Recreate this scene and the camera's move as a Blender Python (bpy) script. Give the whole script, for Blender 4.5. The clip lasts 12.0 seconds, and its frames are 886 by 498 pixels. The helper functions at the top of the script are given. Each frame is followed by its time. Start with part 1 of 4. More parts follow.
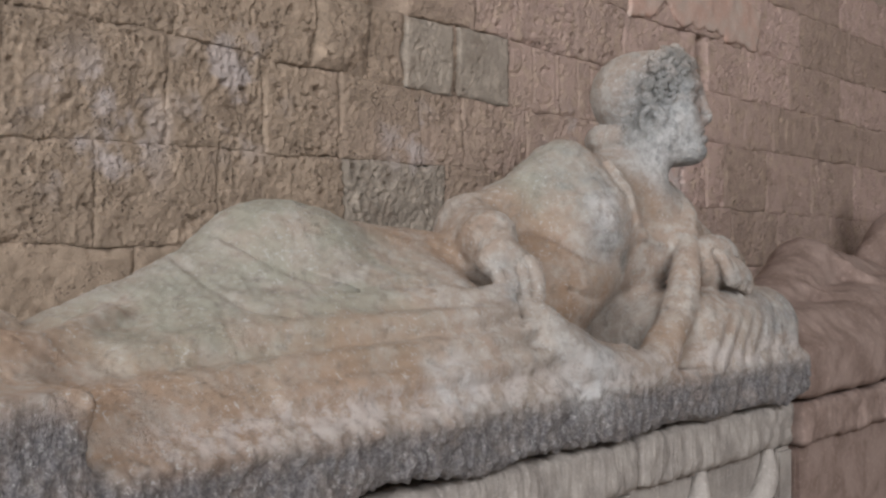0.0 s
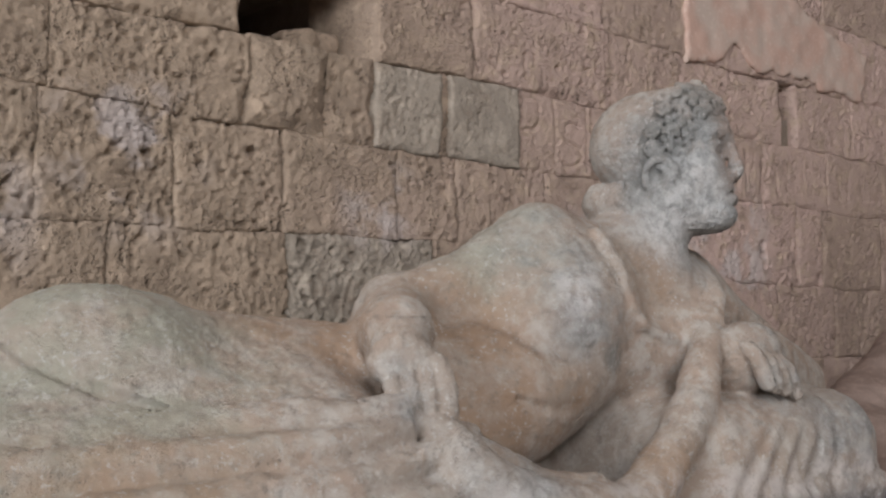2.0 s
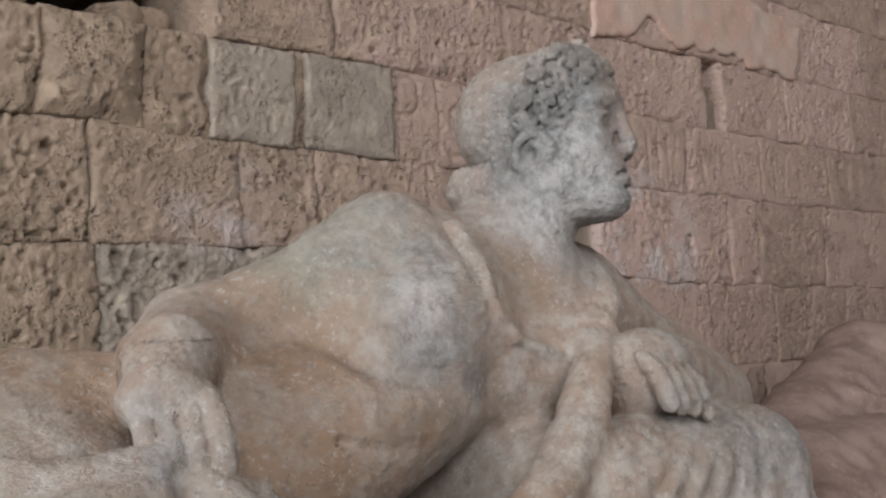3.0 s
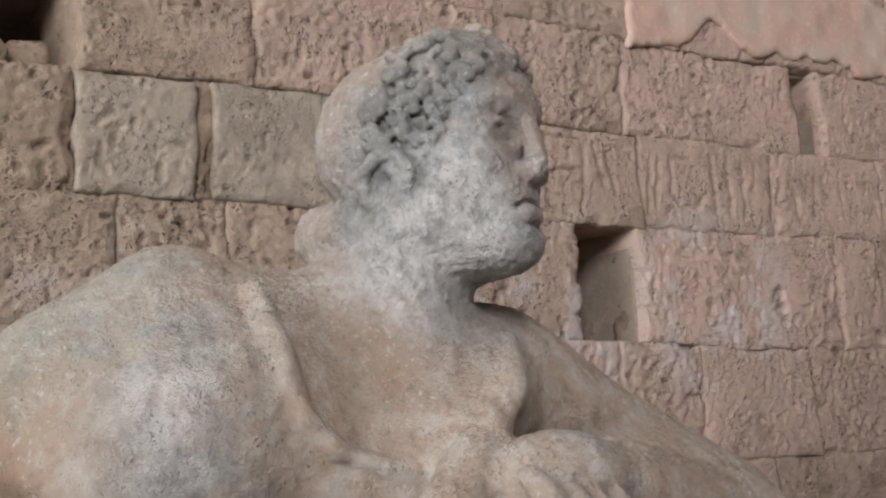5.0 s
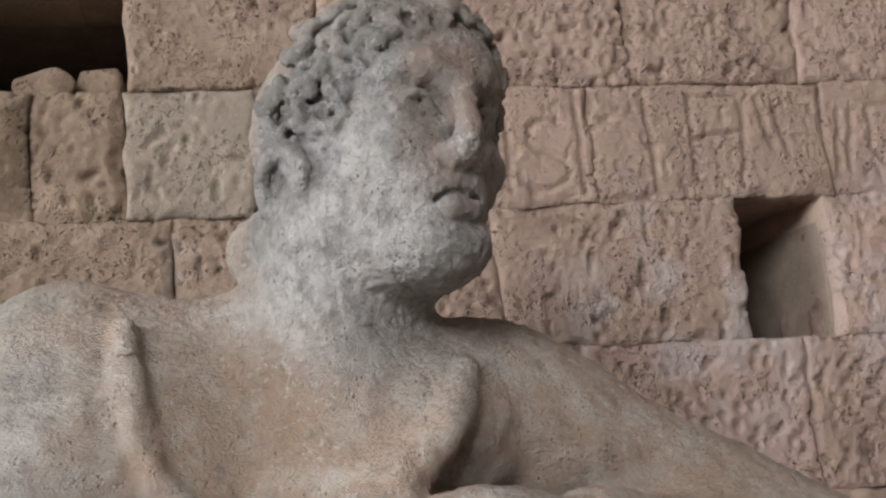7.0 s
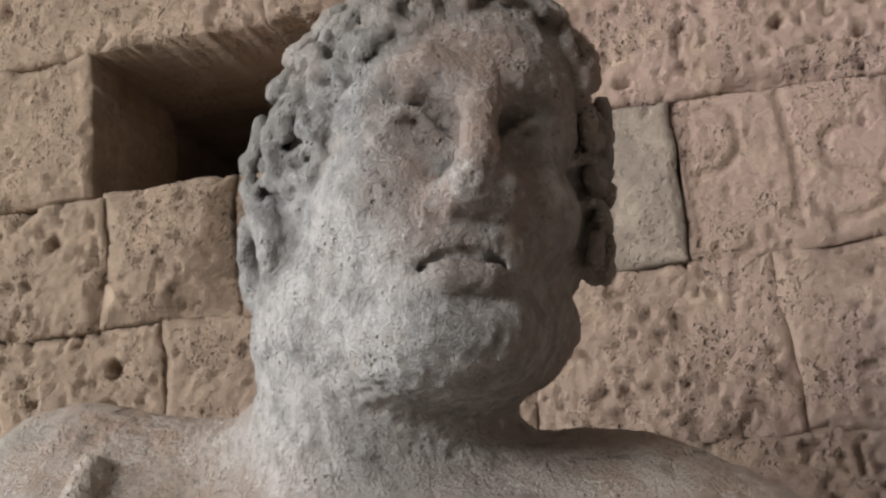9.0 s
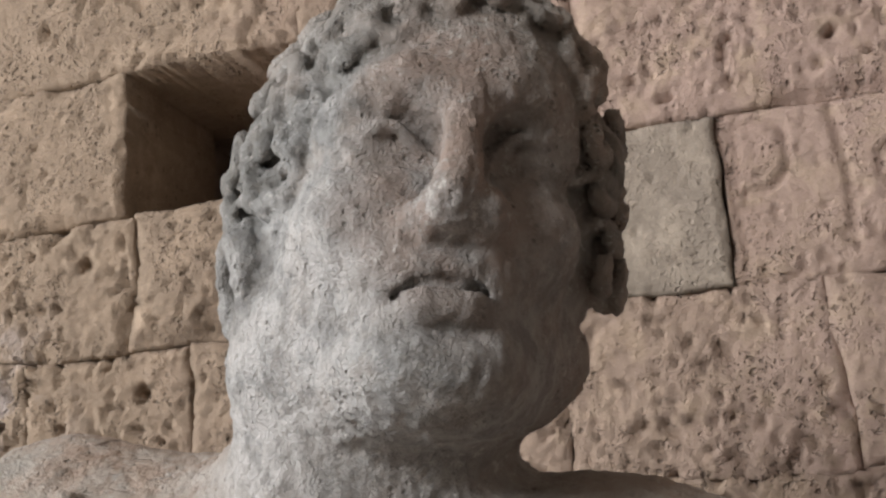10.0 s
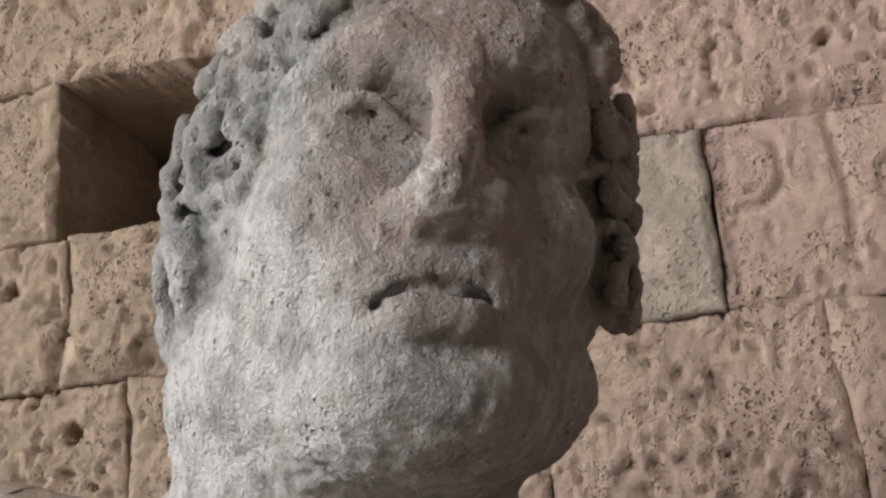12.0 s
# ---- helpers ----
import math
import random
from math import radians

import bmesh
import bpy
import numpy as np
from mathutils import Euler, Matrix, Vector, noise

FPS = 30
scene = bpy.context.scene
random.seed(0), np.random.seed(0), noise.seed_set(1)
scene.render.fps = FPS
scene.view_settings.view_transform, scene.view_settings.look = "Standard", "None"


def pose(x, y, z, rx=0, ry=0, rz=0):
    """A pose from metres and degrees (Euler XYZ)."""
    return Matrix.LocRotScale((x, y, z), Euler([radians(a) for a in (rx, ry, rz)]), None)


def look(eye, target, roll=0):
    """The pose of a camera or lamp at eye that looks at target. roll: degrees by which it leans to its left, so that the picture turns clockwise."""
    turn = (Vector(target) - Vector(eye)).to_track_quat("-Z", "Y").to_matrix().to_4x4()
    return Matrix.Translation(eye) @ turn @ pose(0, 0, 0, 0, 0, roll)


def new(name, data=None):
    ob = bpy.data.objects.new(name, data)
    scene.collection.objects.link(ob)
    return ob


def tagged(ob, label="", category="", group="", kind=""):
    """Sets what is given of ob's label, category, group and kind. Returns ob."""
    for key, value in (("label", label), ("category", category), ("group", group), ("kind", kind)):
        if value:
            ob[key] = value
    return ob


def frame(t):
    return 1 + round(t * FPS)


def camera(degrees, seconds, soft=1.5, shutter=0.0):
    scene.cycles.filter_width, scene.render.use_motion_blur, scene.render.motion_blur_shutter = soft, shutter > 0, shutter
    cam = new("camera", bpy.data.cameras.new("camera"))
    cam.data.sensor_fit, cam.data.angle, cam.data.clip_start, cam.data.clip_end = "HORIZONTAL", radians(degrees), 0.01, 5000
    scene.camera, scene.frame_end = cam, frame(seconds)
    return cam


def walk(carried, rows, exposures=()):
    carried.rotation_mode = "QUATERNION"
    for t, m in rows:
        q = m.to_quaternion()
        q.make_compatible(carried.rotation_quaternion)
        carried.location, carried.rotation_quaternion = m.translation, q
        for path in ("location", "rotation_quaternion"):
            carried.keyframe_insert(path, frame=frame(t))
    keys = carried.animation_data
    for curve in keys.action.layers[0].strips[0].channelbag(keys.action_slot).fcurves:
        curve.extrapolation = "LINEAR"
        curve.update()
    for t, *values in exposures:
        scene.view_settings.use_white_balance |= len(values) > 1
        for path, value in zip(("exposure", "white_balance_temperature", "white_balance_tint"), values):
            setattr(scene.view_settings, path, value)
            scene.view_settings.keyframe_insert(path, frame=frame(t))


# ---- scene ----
cam = camera(43.4, 12.0, soft=2.4)
METRES, EYE, TILT, LEAN, TURN = 2.7, 1.3, 0.0, 0.0, -49.0
ROWS = [
    (0.0, 0.0, 0.0, 0.0, 0.0, 0.0, 0.0),
    (0.5, 0.0153, 0.0204, -0.0023, -0.42, -0.19, 1.36),
    (1.0, 0.0402, 0.0796, -0.0006, 0.82, 0.96, 2.22),
    (1.5, 0.0787, 0.1312, 0.0023, 2.93, 1.79, 3.18),
    (2.0, 0.1355, 0.1879, 0.0062, 8.59, 4.31, 0.38),
    (2.5, 0.1624, 0.2492, 0.0048, 6.75, 4.85, 1.09),
    (3.0, 0.1861, 0.3237, 0.007, 7.12, 5.04, 2.79),
    (5.0, 0.3031, 0.5195, 0.0154, 18.31, 9.05, 3.74),
    (5.5, 0.3247, 0.5578, 0.0171, 21.23, 8.9, 5.28),
    (6.0, 0.3626, 0.5974, 0.0195, 29.8, 9.62, 3.3),
    (6.5, 0.3841, 0.6235, 0.02, 33.61, 9.48, 4.64),
    (8.5, 0.3923, 0.7898, 0.0379, 58.04, 14.08, 4.28),
    (9.0, 0.3907, 0.8139, 0.0409, 64.04, 15.08, 4.92),
    (9.5, 0.39, 0.8297, 0.0428, 67.98, 15.55, 3.86),
    (10.0, 0.3819, 0.8378, 0.0457, 67.8, 16.35, 3.75),
    (10.5, 0.3685, 0.8394, 0.0483, 66.58, 17.04, 3.49),
    (11.0, 0.3561, 0.843, 0.0495, 65.83, 17.59, 3.87),
    (11.5, 0.3482, 0.8448, 0.0499, 65.24, 17.75, 4.16),
    (12.0, 0.345, 0.8465, 0.051, 65.22, 18.21, 4.54),
]
EXPOSURES = [(0.0, -0.54, 6250, 10), (3.0, -0.47, 6250, 10), (5.5, -0.2, 6400, 10), (6.5, -0.26, 6420, 10), (9.0, -0.1, 6500, 10), (12.0, 0.06, 6500, 10)]
walk(cam, [(t, pose(0, 0, EYE, TILT, LEAN, TURN) @ pose(METRES * x, METRES * y, METRES * z, 90 + pitch, roll, yaw)) for t, x, y, z, yaw, pitch, roll in ROWS], EXPOSURES)


# ---- world and light ----
world = bpy.data.worlds.new("overcast")
scene.world = world
world.use_nodes = True
sky = world.node_tree.nodes.new("ShaderNodeTexSky")
sky.sky_type, sky.sun_disc = "NISHITA", False
sky.sun_elevation, sky.sun_rotation = radians(40), radians(250)
world.node_tree.nodes["Background"].inputs["Strength"].default_value = 0.1
world.node_tree.links.new(sky.outputs[0], world.node_tree.nodes["Background"].inputs[0])


def window_light(name, m, width, height, watts, colour):
    lamp = bpy.data.lights.new(name, "AREA")
    lamp.shape, lamp.size, lamp.size_y, lamp.energy, lamp.color = "RECTANGLE", width, height, watts, colour
    ob = new(name, lamp)
    ob.matrix_world = m
    return ob


window_light("west_daylight", look((-7.7, -0.9, 3.3), (1.5, 1.0, 1.4)), 4.2, 3.4, 980, (0.98, 0.985, 1.0))
window_light("south_daylight", look((-1.6, -4.75, 4.3), (2.0, 1.5, 1.4)), 3.2, 2.0, 590, (1.0, 0.975, 0.965))


# ---- materials ----
class Nodes:
    """A short way to write node trees."""

    def __init__(self, name, rough=0.85, spec=0.35):
        self.mat = bpy.data.materials.new(name)
        self.mat.use_nodes = True
        self.t = self.mat.node_tree
        self.bsdf = self.t.nodes["Principled BSDF"]
        self.bsdf.inputs["Roughness"].default_value = rough
        self.bsdf.inputs["Specular IOR Level"].default_value = spec
        self.pos = self.add("ShaderNodeNewGeometry").outputs["Position"]

    def add(self, kind, **props):
        n = self.t.nodes.new(kind)
        for key, value in props.items():
            setattr(n, key, value)
        return n

    def link(self, a, b):
        self.t.links.new(a, b)

    def put(self, socket, value):
        if hasattr(value, "is_linked"):
            self.link(value, socket)
        else:
            socket.default_value = value

    def stretch(self, scale, shift=(0, 0, 0)):
        m = self.add("ShaderNodeMapping")
        self.link(self.pos, m.inputs["Vector"])
        m.inputs["Scale"].default_value = scale
        m.inputs["Location"].default_value = shift
        return m.outputs[0]

    def noise(self, scale, detail=4, rough=0.55, vec=None):
        n = self.add("ShaderNodeTexNoise")
        self.link(vec or self.pos, n.inputs["Vector"])
        n.inputs["Scale"].default_value, n.inputs["Detail"].default_value, n.inputs["Roughness"].default_value = scale, detail, rough
        return n.outputs["Fac"]

    def cells(self, scale, vec=None, feature="F1"):
        n = self.add("ShaderNodeTexVoronoi", feature=feature)
        self.link(vec or self.pos, n.inputs["Vector"])
        n.inputs["Scale"].default_value = scale
        return n.outputs["Distance"]

    def step(self, value, lo, hi, a=0.0, b=1.0):
        n = self.add("ShaderNodeMapRange", interpolation_type="SMOOTHSTEP")
        self.put(n.inputs["Value"], value)
        for key, x in (("From Min", lo), ("From Max", hi), ("To Min", a), ("To Max", b)):
            n.inputs[key].default_value = x
        return n.outputs[0]

    def math(self, op, a, b=0.5):
        n = self.add("ShaderNodeMath", operation=op)
        self.put(n.inputs[0], a)
        self.put(n.inputs[1], b)
        return n.outputs[0]

    def mix(self, fac, a, b, blend="MIX"):
        n = self.add("ShaderNodeMix", data_type="RGBA", blend_type=blend)
        self.put(n.inputs[0], fac)
        for socket, value in ((n.inputs[6], a), (n.inputs[7], b)):
            self.put(socket, (*value, 1) if isinstance(value, tuple) else value)
        return n.outputs[2]

    def near(self, centre, inner, outer):
        n = self.add("ShaderNodeVectorMath", operation="DISTANCE")
        self.link(self.pos, n.inputs[0])
        n.inputs[1].default_value = centre
        return self.step(n.outputs["Value"], inner, outer, 1.0, 0.0)

    def axis(self, i):
        n = self.add("ShaderNodeSeparateXYZ")
        self.link(self.pos, n.inputs[0])
        return n.outputs[i]

    def bump(self, height, distance, strength=1.0, after=None):
        n = self.add("ShaderNodeBump")
        self.put(n.inputs["Height"], height)
        n.inputs["Distance"].default_value, n.inputs["Strength"].default_value = distance, strength
        if after:
            self.link(after, n.inputs["Normal"])
        return n.outputs[0]

    def finish(self, colour, normal=None, rough=None):
        self.put(self.bsdf.inputs["Base Color"], (*colour, 1) if isinstance(colour, tuple) else colour)
        if normal:
            self.link(normal, self.bsdf.inputs["Normal"])
        if rough:
            self.link(rough, self.bsdf.inputs["Roughness"])
        return self.mat


def statue_stone():
    n = Nodes("weathered_nenfro", 0.7, 0.55)
    big, mid, fine, grit = n.noise(5, 3), n.noise(28, 6, 0.68), n.noise(170, 5, 0.75), n.noise(520, 3, 0.7)
    patchy, drift = n.noise(13, 5, 0.65, n.stretch((1, 1, 1), (4, 2, 1))), n.noise(9, 5, 0.65, n.stretch((1, 1, 1), (1, 7, 3)))

    def spot_mask(centres, strength, lo=0.38, hi=0.6, by=patchy):
        total = None
        for c, r in centres:
            m = n.near(c, r * 0.25, r)
            total = m if total is None else n.math("MAXIMUM", total, m)
        return n.math("MULTIPLY", total, n.step(by, lo, hi, strength * 0.25, strength))

    warm = n.mix(n.step(big, 0.4, 0.62), (0.39, 0.325, 0.27), (0.40, 0.305, 0.24))
    col = n.mix(n.step(mid, 0.42, 0.66), warm, (0.49, 0.445, 0.395))
    ochre = spot_mask((((1.66, 1.19, 1.20), 0.20), ((1.71, 1.22, 1.28), 0.14), ((1.82, 1.18, 1.20), 0.12), ((1.70, 1.30, 1.32), 0.16), ((0.75, 1.08, 1.12), 0.34), ((1.10, 1.10, 1.12), 0.25), ((1.45, 1.35, 1.32), 0.2), ((0.55, 1.3, 1.2), 0.3), ((1.92, 1.1, 1.1), 0.12), ((2.06, 1.22, 1.42), 0.10)), 1.0)
    col = n.mix(ochre, col, (0.37, 0.255, 0.175))
    moss = spot_mask((((1.15, 1.3, 1.30), 0.32), ((0.9, 1.28, 1.2), 0.25), ((1.80, 1.28, 1.47), 0.16)), 0.75, 0.36, 0.58, drift)
    col = n.mix(moss, col, (0.335, 0.335, 0.265))
    blue = spot_mask((((1.86, 1.25, 1.44), 0.13), ((1.60, 1.05, 1.12), 0.16), ((1.50, 1.13, 1.24), 0.09), ((2.22, 1.08, 1.27), 0.12), ((1.88, 1.17, 1.33), 0.12), ((2.40, 1.05, 1.12), 0.2)), 0.8, 0.4, 0.6, drift)
    # grey crust over the head and neck
    crust = n.math("MULTIPLY", n.near((2.17, 1.20, 1.575), 0.075, 0.225), n.step(mid, 0.25, 0.55, 0.6, 1.0))
    crust = n.math("MAXIMUM", crust, blue)
    grey = n.mix(n.step(n.noise(58, 5, 0.7), 0.36, 0.64), (0.20, 0.203, 0.20), (0.37, 0.375, 0.37))
    col = n.mix(crust, col, grey)
    brown = spot_mask((((2.255, 1.16, 1.60), 0.10), ((2.24, 1.17, 1.68), 0.075)), 1.0, 0.35, 0.6, n.noise(26, 5, 0.65))
    col = n.mix(brown, col, (0.33, 0.255, 0.215))
    # darker grey over the hair and at one place on the chest
    dark_grey = spot_mask((((2.105, 1.225, 1.655), 0.075), ((2.190, 1.205, 1.715), 0.075), ((2.280, 1.315, 1.63), 0.09), ((2.10, 1.25, 1.56), 0.06), ((2.265, 1.245, 1.71), 0.07), ((1.955, 1.205, 1.280), 0.045)), 0.75, 0.3, 0.6, n.noise(45, 5, 0.7))
    col = n.mix(dark_grey, col, (0.155, 0.155, 0.145))
    # broken grey front of the lid, its shaded side's darkness partly painted in
    front = n.math("MULTIPLY", n.step(n.axis(1), 1.06, 1.09, 1.0, 0.0), n.step(n.math("ADD", n.axis(2), n.math("MULTIPLY", n.step(n.axis(0), 0.6, 0.68, 1.0, 0.0), -0.09)), 1.02, 1.08, 1.0, 0.0))
    col = n.mix(n.math("MULTIPLY", front, n.step(mid, 0.3, 0.6, 0.72, 1.0)), col, n.mix(n.step(fine, 0.4, 0.62), (0.105, 0.098, 0.102), (0.25, 0.235, 0.235)))
    # white highlight along the lid's broken top edge, put into the colour
    rim = n.math("MULTIPLY", n.math("MULTIPLY", n.step(n.axis(1), 1.075, 1.10, 1.0, 0.0), n.step(n.axis(2), 1.045, 1.07)), n.step(n.axis(2), 1.085, 1.13, 1.0, 0.0))
    col = n.mix(n.math("MULTIPLY", n.math("MULTIPLY", rim, n.step(n.axis(0), 0.68, 0.76)), n.step(mid, 0.4, 0.58, 0.0, 0.7)), col, (0.56, 0.50, 0.465))
    # pale crystalline patches, the lit cheek's shine painted among them; dark specks and mottling
    pale = spot_mask((((2.12, 1.20, 1.51), 0.11), ((1.87, 1.2, 1.38), 0.06), ((1.26, 1.06, 1.10), 0.08), ((1.6, 1.05, 1.08), 0.1), ((2.150, 1.19, 1.555), 0.085), ((2.135, 1.22, 1.47), 0.07)), 0.75, 0.42, 0.6, n.noise(34, 6, 0.75))
    col = n.mix(pale, col, (0.60, 0.59, 0.575))
    speck = n.step(n.cells(190), 0.12, 0.3, 1.0, 0.0)
    specks = n.math("MULTIPLY", speck, n.step(n.noise(40, 3), 0.5, 0.62))
    col = n.mix(n.math("MULTIPLY", specks, 0.5), col, (0.13, 0.125, 0.115))
    col = n.mix(n.math("MULTIPLY", n.step(n.noise(105, 4, 0.78), 0.55, 0.66, 0.0, 0.7), n.step(patchy, 0.4, 0.6, 0.3, 1.0)), col, (0.58, 0.565, 0.54))
    col = n.mix(n.step(n.noise(48, 6, 0.75, n.stretch((1, 1, 1), (5, 8, 2))), 0.52, 0.68, 0.0, 0.48), col, (0.175, 0.158, 0.135))
    picked = n.math("MULTIPLY", front, n.noise(120, 3, 0.6, n.stretch((1, 1, 0.35))))
    height = n.math("ADD", n.math("ADD", n.math("MULTIPLY", mid, 0.35), n.math("MULTIPLY", picked, 1.3)), n.math("ADD", n.math("MULTIPLY", fine, 0.7), n.math("ADD", n.math("MULTIPLY", grit, 0.42), n.math("MULTIPLY", specks, -0.4))))
    polish = n.math("SUBTRACT", n.step(n.noise(22, 3, vec=n.stretch((1, 1, 1), (7, 7, 7))), 0.5, 0.7, 0.8, 0.55), n.math("MULTIPLY", pale, 0.5))
    return n.finish(col, n.bump(height, 0.009, 0.9), polish)


def tuff(name, tan, pink, smooth=False):
    n = Nodes(name, 0.92, 0.25)
    rnd = n.add("ShaderNodeObjectInfo").outputs["Random"]
    drift = n.step(n.math("ADD", n.axis(0), n.math("MULTIPLY", n.noise(2.5, 3), 1.2)), 2.3, 3.3)
    col = n.mix(drift, tan, pink)
    col = n.mix(n.step(rnd, 0.0, 1.0, 0.0, 0.55), col, tuple(c * 0.7 for c in tan))
    mid, fine, grit = n.noise(20, 6, 0.7), n.noise(120, 6, 0.75), n.noise(420, 4, 0.7)
    bent = n.add("ShaderNodeVectorMath", operation="ADD")
    n.link(n.pos, bent.inputs[0])
    wob = n.add("ShaderNodeTexNoise")
    wob.inputs["Scale"].default_value = 60
    n.link(n.pos, wob.inputs["Vector"])
    scaled = n.add("ShaderNodeVectorMath", operation="SCALE")
    n.link(wob.outputs["Color"], scaled.inputs[0])
    scaled.inputs["Scale"].default_value = 0.012
    n.link(scaled.outputs[0], bent.inputs[1])
    col = n.mix(n.step(mid, 0.45, 0.68, 0.0, 0.7), col, tuple(min(1, c * 1.4) for c in tan))
    col = n.mix(n.step(n.noise(11, 5, 0.7, n.stretch((1, 1, 1), (9, 2, 4))), 0.52, 0.70, 0.0, 0.5), col, (0.17, 0.125, 0.092))
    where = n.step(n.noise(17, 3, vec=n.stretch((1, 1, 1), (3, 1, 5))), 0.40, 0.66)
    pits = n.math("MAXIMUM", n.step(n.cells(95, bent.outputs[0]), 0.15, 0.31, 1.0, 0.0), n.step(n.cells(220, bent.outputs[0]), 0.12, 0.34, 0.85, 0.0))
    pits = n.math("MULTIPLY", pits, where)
    # pits turn near black, painting in the shade of their hollows
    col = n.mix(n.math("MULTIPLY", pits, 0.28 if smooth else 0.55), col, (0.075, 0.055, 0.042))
    col = n.mix(n.step(fine, 0.52, 0.72, 0.0, 0.45), col, tuple(min(1, c * 1.55) for c in tan))
    col = n.mix(n.step(grit, 0.5, 0.7, 0.0, 0.35), col, tuple(c * 0.55 for c in tan))
    white = n.math("MULTIPLY", n.math("MAXIMUM", n.near((2.68, 1.8, 1.50), 0.1, 0.26), n.math("MAXIMUM", n.near((3.1, 1.8, 1.53), 0.1, 0.25), n.math("MAXIMUM", n.near((1.42, 1.8, 1.63), 0.04, 0.2), n.math("MAXIMUM", n.near((1.95, 1.8, 1.57), 0.03, 0.13), n.near((1.12, 1.8, 1.52), 0.05, 0.2))))), n.step(n.noise(9, 4), 0.46, 0.6, 0.0, 0.75))
    col = n.mix(white, col, (0.5, 0.44, 0.42))
    height = n.math("SUBTRACT", n.math("ADD", n.math("MULTIPLY", mid, 0.5), n.math("ADD", n.math("MULTIPLY", fine, 0.55), n.math("MULTIPLY", grit, 0.12))), n.math("MULTIPLY", pits, 0.75))
    return n.finish(col, n.bump(height, 0.004 if smooth else 0.010, 0.85))


def rough_stone(name, a, b, scale=12, depth=0.006, grooves=None):
    n = Nodes(name, 0.9, 0.25)
    mid, fine = n.noise(scale, 5, 0.6), n.noise(scale * 9, 5, 0.7)
    col = n.mix(n.step(mid, 0.35, 0.65), a, b)
    col = n.mix(n.step(fine, 0.5, 0.75, 0.0, 0.5), col, tuple(min(1, c * 1.5) for c in b))
    height = n.math("ADD", mid, n.math("MULTIPLY", fine, 0.4))
    if grooves:
        height = n.math("ADD", height, n.math("MULTIPLY", n.noise(90, 2, vec=n.stretch(grooves)), 0.9))
    return n.finish(col, n.bump(height, depth, 0.8))


STATUE = statue_stone()
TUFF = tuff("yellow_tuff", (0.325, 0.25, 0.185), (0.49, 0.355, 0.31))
SLAB = tuff("grey_slab", (0.29, 0.247, 0.200), (0.335, 0.28, 0.236), True)
MORTAR = rough_stone("lime_mortar", (0.28, 0.225, 0.18), (0.36, 0.29, 0.24), 20)
PLASTER = rough_stone("old_pink_plaster", (0.43, 0.29, 0.235), (0.42, 0.335, 0.285), 9, 0.003)
CHEST = rough_stone("tooled_chest_stone", (0.24, 0.215, 0.195), (0.33, 0.30, 0.27), 14, 0.006, (1.0, 1.0, 0.12))
# brown stone, albedo lowered to carry the shadow on the neighbouring statue
SECOND = rough_stone("brown_stone", (0.19, 0.135, 0.112), (0.28, 0.21, 0.18), 10)
# near-black: the shade deep in the niche is put into this colour
DARK = rough_stone("niche_shade", (0.05, 0.045, 0.04), (0.09, 0.08, 0.07), 12)
PAINT = rough_stone("bare_tuff_wall", (0.22, 0.195, 0.17), (0.28, 0.255, 0.225), 4, 0.003)
PAVING = rough_stone("stone_paving", (0.25, 0.21, 0.18), (0.33, 0.28, 0.24), 6, 0.004)


# ---- shapes as distance fields ----
def hash_noise(p, seed=0):
    """Smooth value noise in -1..1 at the rows of p."""
    i = np.floor(p).astype(np.int64)
    f = p - i
    f = f * f * (3 - 2 * f)
    out = np.zeros(len(p))
    for dx in (0, 1):
        for dy in (0, 1):
            for dz in (0, 1):
                h = (i[:, 0] + dx) * 374761393 + (i[:, 1] + dy) * 668265263 + (i[:, 2] + dz) * 2147483647 + seed * 974634777
                h = (h ^ (h >> 13)) * 1274126177
                h = ((h ^ (h >> 16)) & 0xFFFF) / 32767.5 - 1
                w = np.where(dx, f[:, 0], 1 - f[:, 0]) * np.where(dy, f[:, 1], 1 - f[:, 1]) * np.where(dz, f[:, 2], 1 - f[:, 2])
                out += w * h
    return out


